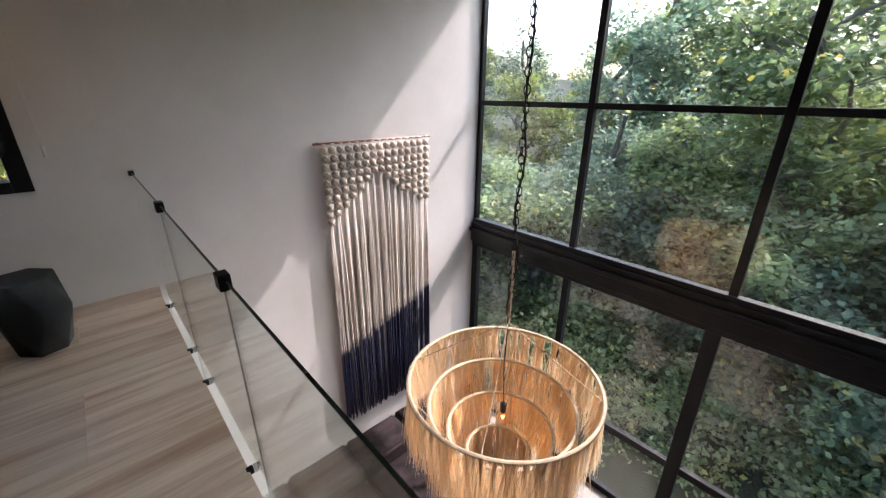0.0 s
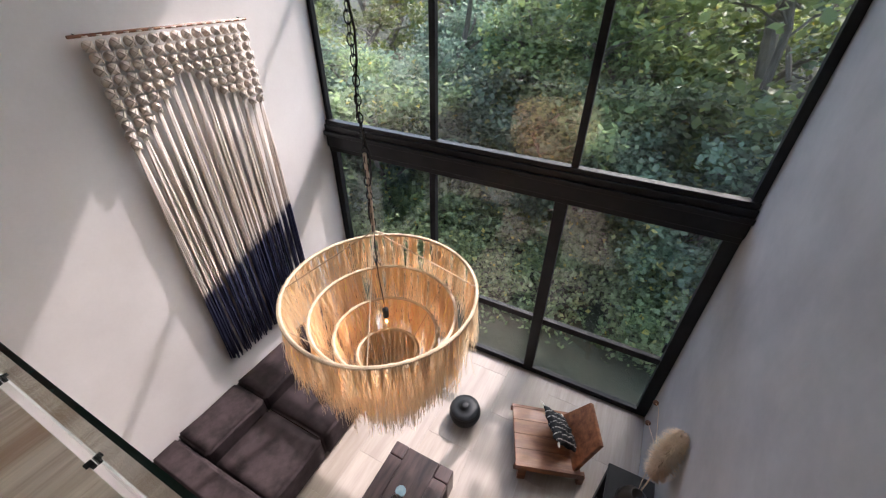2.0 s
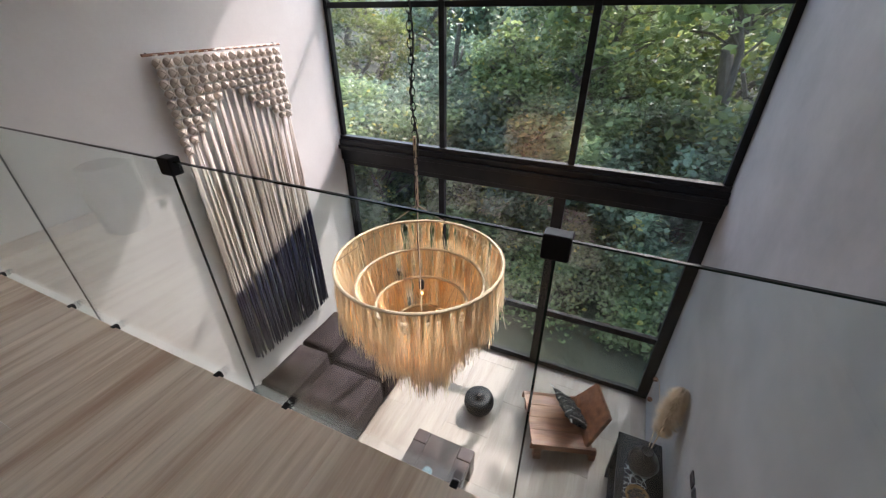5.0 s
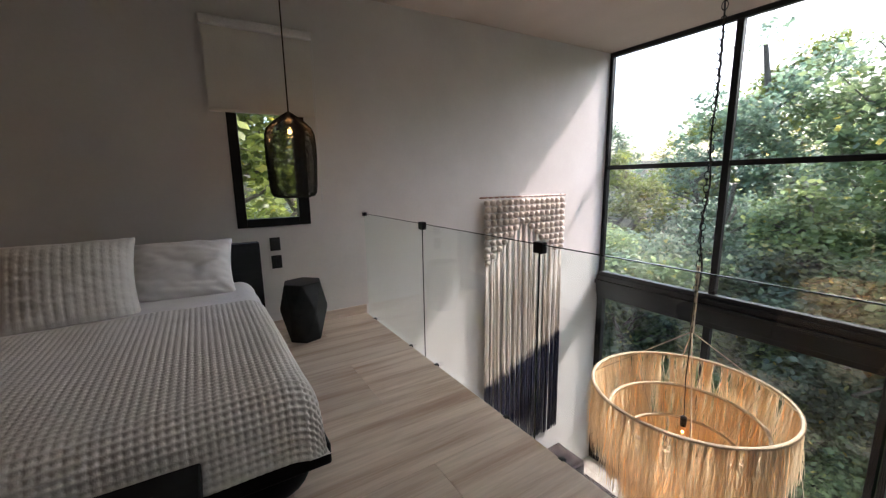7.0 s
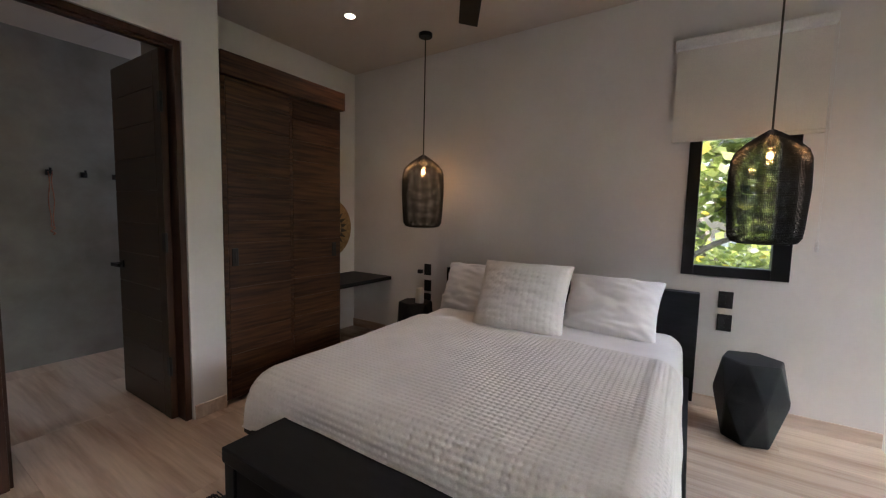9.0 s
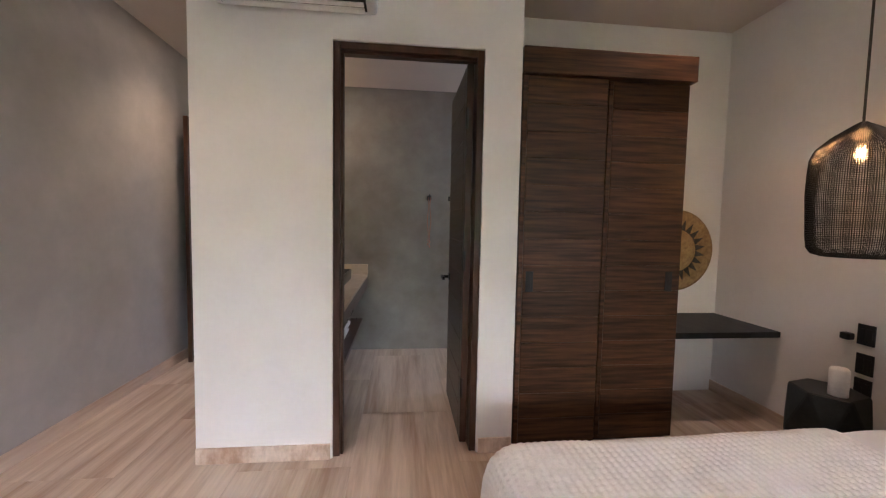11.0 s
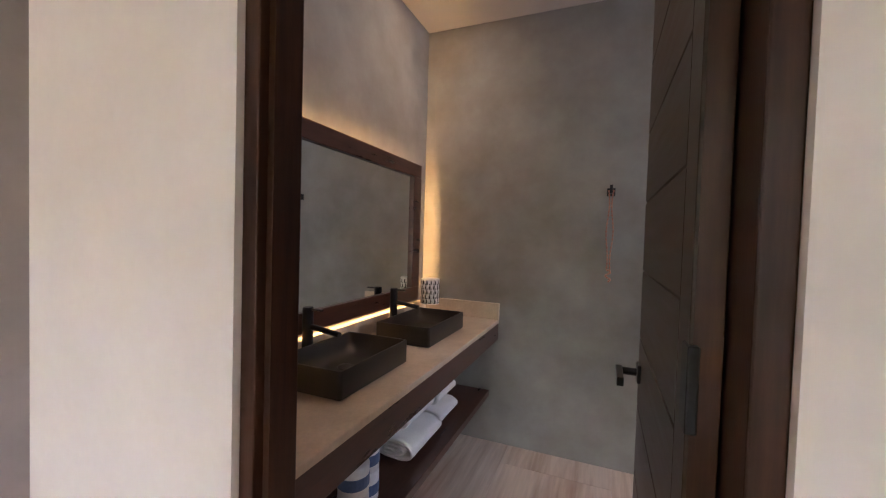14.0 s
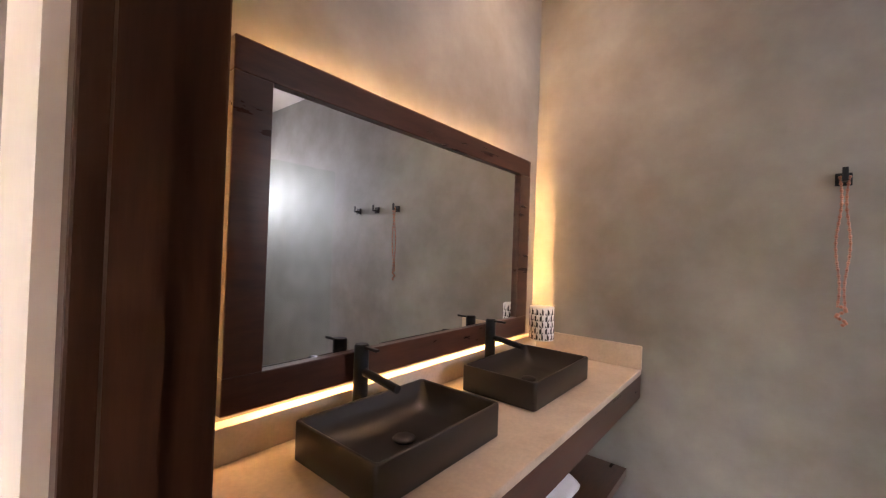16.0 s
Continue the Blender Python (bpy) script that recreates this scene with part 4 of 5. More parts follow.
def cup():
    x, y, z, r, h = -5.865, 0.625, 0.886, 0.060, 0.162
    w = thing("patterned_canister", (x, y, z), "black and white triangle-patterned canister beside the mirror", "canister")
    part("body", lathe([(r - 0.004, 0), (r, 0.004), (r, h - 0.003), (r - 0.003, h)], (x, y, z), 32), M_WHITE, w, smooth=True)
    b = bmesh.new()
    n, rows = 14, 5
    for j in range(rows):
        for i in range(n):
            a0, a1 = 2 * math.pi * i / n, 2 * math.pi * (i + 1) / n
            z0, z1 = z + 0.006 + j * 0.030, z + 0.006 + (j + 1) * 0.030
            q = [(a0, z0), (a1, z0), (a1, z1)] if j % 2 else [(a0, z0), (a1, z0), (a0, z1)]
            for rr in (r + 0.0012,):
                b.faces.new([b.verts.new((x + rr * math.cos(a), y + rr * math.sin(a), zz)) for a, zz in q])
    ob = part("triangles", b, M_PLASTIC, w, "black triangles")
    ob.modifiers.new("thick", "SOLIDIFY").thickness = 0.0012


cup()


def soap():
    x, y, z = -5.80, 0.70, 0.801
    w = thing("soap_dish", (x, y, z), "small black soap dish on the counter", "soap dish")
    part("dish", box(x - 0.05, x + 0.05, y - 0.035, y + 0.035, z, z + 0.03, 0.006), M_CERAMIC, w)


soap()


def towels():
    """Folded and rolled towels: a flattened coil of thick cloth, lying along the shelf."""
    for i, (x, y, z, wd, ht, l) in enumerate(((-5.17, 0.845, 0.335, 0.14, 0.062, 0.15), (-5.17, 0.82, 0.458, 0.125, 0.058, 0.14), (-5.50, 0.84, 0.335, 0.115, 0.05, 0.12), (-5.50, 0.82, 0.434, 0.12, 0.055, 0.125))):
        def f(u, v, i=i, wd=wd, ht=ht, l=l):
            a = 2 * math.pi * 2.6 * u
            k = 0.16 + 0.84 * u
            c, d = math.cos(a), math.sin(a)
            sw = 0.006 * noise.noise((c * 2, d * 2 + u * 3, v * 4 + i * 7))
            fx = (v - 0.5) * 2 * l + 0.012 * noise.noise((u * 7, i, 3)) * (1 if v > 0.5 else -1)
            return fx, (wd - 0.012) * k * math.copysign(abs(c) ** 0.8, c) + sw, ht + (ht - 0.008) * k * math.copysign(abs(d) ** 0.85, d) + sw
        o = new("towel", grid_mesh("towel", f, 110, 14, M_TOWEL))
        o.modifiers.new("thick", "SOLIDIFY").thickness = 0.013
        o.location = (x, y, z)
        tagged(o, "rolled white towel on the dark shelf", "towel", "rolled towels")


towels()


def rolls():
    for x, y, z in ((-4.66, 0.90, 0.335), (-4.66, 0.90, 0.445), (-4.79, 0.86, 0.335), (-4.79, 0.86, 0.445), (-4.53, 0.86, 0.335)):
        w = thing("paper_roll", (x, y, z), "wrapped white paper roll with blue print", "paper roll", "paper rolls")
        part("wrapper", lathe([(0.045, 0), (0.052, 0.004), (0.053, 0.10), (0.046, 0.106), (0.018, 0.104)], (x, y, z), 24), M_WHITE, w, smooth=True)
        b = lathe([(0.0532, 0.03), (0.0542, 0.032), (0.0542, 0.068), (0.0532, 0.07)], (x, y, z), 24, close=False)
        part("label_band", b, M_BLUE_PRINT, w, "blue printed band")


rolls()


def hooks():
    for i, y in enumerate((1.68, 1.90, 2.12)):
        w = thing("wall_hook", (XB, y, 1.60), "small square black wall hook", "hook", "bathroom hooks")
        b = box(XB, XB + 0.012, y - 0.022, y + 0.022, 1.58, 1.625, 0.002)
        box(XB, XB + 0.05, y - 0.008, y + 0.008, 1.592, 1.604, 0.002, bm=b)
        box(XB + 0.042, XB + 0.05, y - 0.008, y + 0.008, 1.60, 1.64, 0.002, bm=b)
        part("hook", b, M_BLACK, w)
    w = thing("bead_necklace", (XB + 0.04, 1.68, 1.1), "long coral bead string hanging on a hook", "necklace")
    b = bmesh.new()
    for k in range(60):
        s = k / 59
        for sg in (-1, 1):
            ball((XB + 0.038 - 0.018 * s, 1.68 + sg * (0.012 - 0.006 * math.sin(s * 9)), 1.606 - 0.45 * s), 0.0042 if k % 3 else 0.006, bm=b, sub=1)
    for k in range(10):
        ball((XB + 0.02, 1.68 + 0.012 * math.sin(k), 1.155 - 0.007 * k), 0.007, bm=b, sub=1)
    part("bead_string", b, M_BEADS, w)


hooks()


def shower():
    w = thing("shower_screen", (-5.45, 2.45, 0), "clear glass shower screen with black hinge clips", "shower screen")
    p = part("glass", box(-6.0, -5.30, 2.45, 2.458, 0.01, 1.95), M_RAIL_GLASS, w)
    p.visible_shadow = False
    part("glass_edge", box(-5.30, -5.296, 2.449, 2.459, 0.01, 1.95), M_WHITE, w)
    for z in (0.4, 1.62):
        part("clip", box(-5.36, -5.29, 2.44, 2.468, z, z + 0.06, 0.004), M_BLACK, w)


shower()


def bath_window():
    w = tagged(thing("window_3", (-5.475, YN, BZ0), "small high black-framed bathroom window", "window"), kind="structure")
    for a in ((BW0, BW0 + 0.04, BZ0, BZ1), (BW1 - 0.04, BW1, BZ0, BZ1), (BW0 + 0.04, BW1 - 0.04, BZ0, BZ0 + 0.04), (BW0 + 0.04, BW1 - 0.04, BZ1 - 0.04, BZ1), (-5.495, -5.455, BZ0 + 0.04, BZ1 - 0.04)):
        part("window_frame", box(a[0], a[1], YN + 0.02, YN + 0.08, a[2], a[3], 0.003, 1), M_BLACK, w)
    part("pane", box(BW0 + 0.04, BW1 - 0.04, YN + 0.04, YN + 0.046, BZ0 + 0.04, BZ1 - 0.04), M_GLASS, w).visible_shadow = False
    lamp("bath_daylight", "AREA", look((-5.475, YN + 0.16, 1.89), (-5.5, 1.4, 0.6)), 1.0, (0.86, 0.94, 1.0), area=(0.6, 0.38))


bath_window()

# ---- the void: chandelier and wall hanging ----


def strips(rows, bm):
    """Thin ribbons: each row is a list of (point, half width, side)."""
    for row in rows:
        last = None
        for p, hw, side in row:
            pair = (bm.verts.new(p - side * hw), bm.verts.new(p + side * hw))
            if last:
                bm.faces.new((last[0], last[1], pair[1], pair[0]))
            last = pair


def chandelier():
    cx, cy, zr = 1.0, 1.591, -0.19
    w = thing("raffia_chandelier", (cx, cy, -1.4), "large tiered raffia fringe chandelier hanging on a chain", "chandelier")
    rnd = random.Random(21)
    tiers = ((0.62, zr, 0.50, 72), (0.49, zr - 0.21, 0.60, 57), (0.36, zr - 0.42, 0.66, 42), (0.22, zr - 0.62, 0.74, 27))
    for R, z, ln, n in tiers:
        ring = part("hoop", torus((cx, cy, z), R, 0.011, 96, 8), M_ROPE, w, "rope-wrapped hoop", smooth=True)
        b = bmesh.new()
        for i in range(n * 4):
            a = 2 * math.pi * i / (n * 4)
            pt = Vector((cx + R * math.cos(a), cy + R * math.sin(a), z))
            o = Vector((math.cos(a), math.sin(a), 0)) * 0.0115
            tube([pt + o + Vector((0, 0, 0.008)), pt + o - Vector((0, 0, 0.010))], 0.004, 4, b)
        part("lashing", b, M_ROPE, ring)
        rows = []
        for i in range(n):
            if rnd.random() < 0.08:
                continue
            a0 = 2 * math.pi * (i + rnd.uniform(-0.25, 0.25)) / n
            tl = ln * rnd.uniform(0.8, 1.12)
            kink = rnd.uniform(-0.02, 0.02)
            for s in range(60):
                off = rnd.gauss(0, 1) * 2 * math.pi / n
                L = tl * rnd.uniform(0.62, 1.0)
                d1, d2, ph = rnd.gauss(0, 0.024), rnd.gauss(0, 0.027), rnd.uniform(0, 6)
                hw = rnd.uniform(0.0011, 0.0030)
                ra = rnd.uniform(0, math.pi)
                row = []
                for k in range(7):
                    q = k / 6
                    aa = a0 + off * (0.31 - 0.17 * math.sin(math.pi * min(1, 2.2 * q)) + 0.12 * q) + (d1 * q + kink * q + 0.006 * math.sin(ph + 5 * q)) / R
                    rr = R + d2 * q - 0.015 * q + 0.006 * math.sin(ph * 2 + 6 * q)
                    side = Vector((-math.sin(aa + ra), math.cos(aa + ra), 0))
                    row.append((Vector((cx + rr * math.cos(aa), cy + rr * math.sin(aa), z - L * q)), hw * (1 - 0.5 * q), side))
                rows.append(row)
        b = bmesh.new()
        strips(rows, b)
        part("fringe", b, M_STRAW, w, "straw-coloured raffia fringe")
    apex = Vector((cx, cy, 0.251))
    for k in range(4):
        a = 0.5 + math.pi / 2 * k
        part("cord", tube([apex, (cx + 0.62 * math.cos(a), cy + 0.62 * math.sin(a), zr)], 0.004, 6), M_ROPE, w, "pale suspension cord")
    for (R0, z0, _, _), (R1, z1, _, _) in zip(tiers, tiers[1:]):
        for k in range(4):
            a = 1.1 + math.pi / 2 * k
            part("tie", tube([(cx + R0 * math.cos(a), cy + R0 * math.sin(a), z0), (cx + R1 * math.cos(a), cy + R1 * math.sin(a), z1)], 0.003, 5), M_ROPE, w)
    zc = ceil_z(cx)
    b = bmesh.new()
    n = int((zc - 0.26) / 0.042)
    for i in range(n):
        link = bmesh.new()
        torus((0, 0, 0), 0.016, 0.0026, 14, 5, link)
        link.transform(Matrix.Translation((cx + 0.004 * math.sin(i * 0.7), cy, 0.27 + i * 0.042)) @ Matrix.Rotation(radians(90 * (i % 2) + 20), 4, "Z") @ Matrix.Rotation(radians(90), 4, "X") @ Matrix.Diagonal((1, 1.65, 1, 1)))
        me = bpy.data.meshes.new("t")
        link.to_mesh(me)
        link.free()
        b.from_mesh(me)
        bpy.data.meshes.remove(me)
    part("chain", b, M_BLACK, w)
    part("cable", tube([(cx + 0.02 * math.sin(i * 1.3) + 0.01, cy + 0.012 * math.cos(i * 1.1), zc - (zc - 0.25) * i / 24) for i in range(25)], 0.0055, 6), M_CORD, w)
    part("cable", tube([(cx, cy, 0.25), (cx + 0.02, cy + 0.02, -0.1), (cx + 0.05, cy + 0.02, -0.42)], 0.004, 6), M_CORD, w)
    part("rope_wrap", tube([(cx, cy, 0.25), (cx + 0.006, cy, 0.5), (cx, cy, 0.72)], 0.011, 8), M_ROPE, w)
    part("canopy", lathe([(0.06, -0.03), (0.065, -0.02), (0.065, 0)], (cx, cy, zc), 24), M_BLACK, w)
    part("socket", lathe([(0.02, 0), (0.022, 0.07), (0.01, 0.08)], (cx + 0.05, cy + 0.02, -0.50), 14), M_BLACK, w)
    part("bulb", ball((cx + 0.05, cy + 0.02, -0.55), 0.045, (1, 1, 1.15), sub=3), M_BULB_GLASS, w, "clear glass bulb", smooth=True)
    part("filament", ball((cx + 0.05, cy + 0.02, -0.55), 0.012, sub=1), M_BULB, w)


chandelier()


def wall_hanging():
    w = thing("macrame_hanging", (1.65, YN, -2.27), "knotted cotton wall hanging dip-dyed navy at the bottom", "wall hanging")
    y = YN - 0.05
    part("rod", tube([(0.93, y, 1.105), (2.36, y, 1.10)], 0.011, 10), M_CHAIR_WOOD, w, "thin wooden rod")
    for x in (0.99, 2.31):
        part("nail", tube([(x, y, 1.105), (x, YN, 1.115)], 0.004, 6), M_BLACK, w)
    counts = (10, 9, 8, 7, 6, 5, 4, 4, 5, 6, 7, 7, 8, 9, 9)
    rnd = random.Random(5)
    n = len(counts)
    kb = ball((0, 0, 0), 0.0385, (1.0, 0.9, 1.02), sub=2)
    for sg in (-1, 1):
        tube([(-0.028 * sg, -0.022, 0.03), (0.004, -0.041, 0), (0.03 * sg, -0.020, -0.031)], 0.006, 5, kb)
    knot_mesh = mesh_of(kb, "knot", M_DYED, True)
    for i, c in enumerate(counts):
        x = 1.03 + (2.29 - 1.03) * i / (n - 1)
        zb = 1.09 - c * 0.079
        s = part("strand", torus((x, y, 1.1), 0.017, 0.006, 12, 6), M_DYED, w, smooth=True)
        for k in range(9):
            ox, oy = rnd.uniform(-0.022, 0.022), rnd.uniform(-0.014, 0.016)
            sw, z1 = rnd.uniform(-0.03, 0.03), -2.27 + rnd.uniform(-0.05, 0.05)
            pts = [(x + ox * 0.5, y, zb + 0.03)]
            for q in (0.25, 0.5, 0.75, 1.0):
                pts.append((x + ox * (1 + 0.5 * q) + sw * q * q * 0.8, y + oy, zb + (z1 - zb) * q))
            part("cord", tube(pts, [0.009, 0.0102, 0.0102, 0.0098, 0.0085], 5), M_DYED, s, smooth=True)
        for k in range(c):
            z = 1.075 - k * 0.079
            o = mesh_part("knot", knot_mesh, s)
            o.location = Vector((x + (0.006 if k % 2 else -0.006), y - 0.006, z - 0.035)) - w.location
            o.rotation_euler = (0, 0, rnd.uniform(-0.4, 0.4))


wall_hanging()

# ---- the lower room ----


def soft_box(x0, x1, y0, y1, z0, z1, r, seed):
    b = box(x0, x1, y0, y1, z0, z1)
    bmesh.ops.subdivide_edges(b, edges=b.edges[:], cuts=5, use_grid_fill=True)
    bmesh.ops.bevel(b, geom=[e for e in b.edges if e.calc_face_angle(0) > 1.0], offset=r, segments=3, affect="EDGES")
    for v in b.verts:
        v.co += Vector((1, 1, 1)) * 0.008 * noise.noise(v.co * 3 + Vector((seed, 0, 0)))
    return b


def sofa():
    w = thing("sofa", (1.15, 3.2, ZL), "long dark brown velvet modular sofa along the wall", "sofa")
    ends = (0.16, 0.92, 1.68, 2.44)
    part("arm", soft_box(-0.14, 0.160, 2.61, 3.93, ZL + 0.04, ZL + 0.585, 0.03, 1), M_SOFA, w, smooth=True)
    for i, (a, c) in enumerate(zip(ends, ends[1:])):
        part("seat", soft_box(a + 0.003, c - 0.003, 2.60, 3.44, ZL + 0.04, ZL + 0.43, 0.035, 3 + i), M_SOFA, w, smooth=True)
        part("backrest", soft_box(a + 0.003, c - 0.003, 3.44, 3.94, ZL + 0.30, ZL + 0.60, 0.03, 9 + i), M_SOFA, w, smooth=True)
        part("piping", tube([(a, 2.64, ZL + 0.425), (a, 3.42, ZL + 0.43)], 0.006, 6), M_SOFA, w)
    for x in (0.0, 1.2, 2.3):
        for y in (2.75, 3.8):
            part("foot", box(x - 0.03, x + 0.03, y - 0.03, y + 0.03, ZL, ZL + 0.045), M_BLACK, w)


sofa()


def coffee_table():
    w = thing("coffee_table", (0.81, 1.51, ZL), "low dark wooden coffee table with notched corner posts", "table")
    x0, x1, y0, y1, zt = 0.30, 1.32, 1.16, 1.87, ZL + 0.38
    part("tabletop", box(x0 + 0.005, x1 - 0.005, y0 + 0.17, y1 - 0.17, zt - 0.09, zt, 0.004), M_TABLE_WOOD, w)
    part("edge_board", box(x0 + 0.16, x1 - 0.16, y0 + 0.005, y0 + 0.169, zt - 0.09, zt, 0.004), M_TABLE_WOOD, w)
    part("edge_board", box(x0 + 0.16, x1 - 0.16, y1 - 0.169, y1 - 0.005, zt - 0.09, zt, 0.004), M_TABLE_WOOD, w)
    for sx in (0, 1):
        for sy in (0, 1):
            a = x0 if sx == 0 else x1 - 0.155
            c = y0 if sy == 0 else y1 - 0.165
            part("corner_post", box(a, a + 0.155, c, c + 0.165, ZL, zt + 0.004, 0.014, 3), M_TABLE_WOOD, w)
    part("rail", box(x0 + 0.155, x1 - 0.155, y0 + 0.05, y0 + 0.09, zt - 0.2, zt - 0.09), M_TABLE_WOOD, w)
    part("rail", box(x0 + 0.155, x1 - 0.155, y1 - 0.09, y1 - 0.05, zt - 0.2, zt - 0.09), M_TABLE_WOOD, w)


coffee_table()
zt = ZL + 0.38
w = thing("small_dish", (0.89, 1.55, zt), "small round blue glazed coaster on the coffee table", "coaster")
part("disc", lathe([(0.05, 0), (0.056, 0.004), (0.056, 0.012), (0.048, 0.014)], (0.89, 1.55, zt), 9), M_TEAL, w)
w = thing("bud_vase", (0.78, 1.54, zt), "small dull bronze bud vase on the coffee table", "vase")
part("body", lathe([(0.03, 0), (0.055, 0.02), (0.06, 0.05), (0.04, 0.09), (0.016, 0.115), (0.018, 0.14), (0.012, 0.142), (0.01, 0.12)], (0.78, 1.54, zt), 28), M_BRONZE, w, smooth=True)


def drum_stool():
    x, y = 2.13, 1.40
    w = thing("drum_stool", (x, y, ZL), "round black ceramic garden stool on the floor", "stool")
    part("body", lathe([(0.13, 0), (0.17, 0.05), (0.195, 0.13), (0.195, 0.18), (0.185, 0.21)], (x, y, ZL), 40), M_STONE, w, smooth=True)
    part("lid", lathe([(0.187, 0.212), (0.18, 0.235), (0.12, 0.255), (0.055, 0.262), (0.05, 0.29), (0.03, 0.30), (0.004, 0.302)], (x, y, ZL), 40), M_STONE, w, smooth=True)


drum_stool()


def lounge_chair():
    w = thing("lounge_chair", (2.20, 0.42, ZL), "low reddish wooden lounge chair with plank seat", "chair")
    L = dict(local=True)
    n = 4
    for i in range(n):
        x0 = -0.35 + 0.7 * i / n
        b = box(x0 + 0.001, x0 + 0.7 / n - 0.001, -0.34, 0.38, 0.22, 0.255, 0.003, 1)
        b.transform(Matrix.Rotation(radians(7), 4, "X"))
        part("plank", b, M_CHAIR_WOOD, w, **L)
    for sg in (-1, 1):
        b = box(sg * 0.355 - 0.02, sg * 0.355 + 0.02, -0.38, 0.39, 0.165, 0.26, 0.006)
        b.transform(Matrix.Rotation(radians(7), 4, "X"))
        part("side_rail", b, M_CHAIR_WOOD, w, **L)
        part("leg", box(sg * 0.34 - 0.035, sg * 0.34 + 0.035, 0.22, 0.31, 0, 0.24, 0.006), M_CHAIR_WOOD, w, **L)
        part("leg", box(sg * 0.34 - 0.035, sg * 0.34 + 0.035, -0.42, -0.35, 0, 0.17, 0.006), M_CHAIR_WOOD, w, **L)
    b = bmesh.new()
    q = [(-0.34, 0, 0), (0.34, 0, 0), (0.25, 0, 0.50), (-0.25, 0, 0.50)]
    f0 = [b.verts.new(p) for p in q]
    f1 = [b.verts.new((p[0], -0.05, p[2])) for p in q]
    b.faces.new(f0[::-1])
    b.faces.new(f1)
    for i in range(4):
        b.faces.new((f0[i], f0[(i + 1) % 4], f1[(i + 1) % 4], f1[i]))
    bmesh.ops.recalc_face_normals(b, faces=b.faces)
    bmesh.ops.bevel(b, geom=b.edges[:], offset=0.006, segments=2, affect="EDGES")
    b.transform(Matrix.Translation((0, -0.27, 0.20)) @ Matrix.Rotation(radians(27), 4, "X"))
    part("backrest", b, M_CHAIR_WOOD, w, **L)
    m = pose(2.20, 0.42, ZL, 0, 0, 22)
    w.matrix_world = m
    c = thing("chair_cushion", (0, 0, 0), "black woven cushion with white stripes and tassels", "cushion")
    me = pillow_mesh("cover", 0.23, 0.23, 0.06, M_CUSHION, 31)
    mesh_part("cover", me, c)
    for sx in (-1, 1):
        for sy in (-1, 1):
            b = bmesh.new()
            for k in range(14):
                a = k * 2.4
                tube([(sx * 0.20, sy * 0.20, 0), (sx * 0.235 + 0.01 * math.cos(a), sy * 0.225 + 0.01 * math.sin(a), 0.004), (sx * 0.26 + 0.02 * math.cos(a), sy * 0.245 + 0.02 * math.sin(a), -0.005)], 0.0035, 4, b)
            part("tassel", b, M_KNIT, c, "cream tassel", local=True)
    c.matrix_world = m @ pose(0.02, -0.17, 0.42, 48, 0, 14)


def stripes():
    m, nt, p = nodes("striped_cushion")
    L, N = nt.links.new, nt.nodes.new
    tc, sx = N("ShaderNodeTexCoord"), N("ShaderNodeSeparateXYZ")
    L(tc.outputs["Object"], sx.inputs[0])

    def comb(sock, k, cut):
        a, s, g = N("ShaderNodeMath"), N("ShaderNodeMath"), N("ShaderNodeMath")
        a.operation, s.operation, g.operation = "MULTIPLY", "SINE", "GREATER_THAN"
        a.inputs[1].default_value, g.inputs[1].default_value = k, cut
        L(sock, a.inputs[0])
        L(a.outputs[0], s.inputs[0])
        L(s.outputs[0], g.inputs[0])
        return g.outputs[0]
    mu, mx = N("ShaderNodeMath"), N("ShaderNodeMix")
    mu.operation = "MULTIPLY"
    L(comb(sx.outputs[0], 95, 0.86), mu.inputs[0])
    L(comb(sx.outputs[1], 420, -0.2), mu.inputs[1])
    mx.data_type = "RGBA"
    mx.inputs[6].default_value, mx.inputs[7].default_value = (0.012, 0.013, 0.016, 1), (0.5, 0.48, 0.45, 1)
    L(mu.outputs[0], mx.inputs[0])
    L(mx.outputs[2], p.inputs["Base Color"])
    p.inputs["Roughness"].default_value = 0.95
    return m


M_CUSHION = stripes()
lounge_chair()


def console():
    w = thing("console_table", (1.1, -0.43, ZL), "long black wooden console table against the cement wall", "console table")
    x0, x1, y0, y1, z = 0.30, 1.95, YS + 0.015, -0.23, ZL + 0.75
    part("top", box(x0, x1, y0, y1, z - 0.045, z, 0.004), M_BLACK_WOOD, w)
    part("apron", box(x0 + 0.08, x1 - 0.08, y1 - 0.05, y1 - 0.025, z - 0.14, z - 0.045), M_BLACK_WOOD, w)
    part("lower_shelf", box(x0 + 0.05, x1 - 0.05, y0 + 0.02, y1 - 0.02, ZL + 0.16, ZL + 0.195, 0.003), M_BLACK_WOOD, w)
    for x in (x0 + 0.045, x1 - 0.045):
        for y in (y0 + 0.04, y1 - 0.04):
            part("leg", box(x - 0.035, x + 0.035, y - 0.035, y + 0.035, ZL, z - 0.045, 0.004), M_BLACK_WOOD, w)
    return z


zc = console()


def runner():
    w = thing("table_runner", (1.0, -0.40, zc), "black table runner with white cracked pattern", "table runner")
    part("cloth", box(0.40, 1.60, -0.50, -0.30, zc, zc + 0.004), M_RUNNER, w)


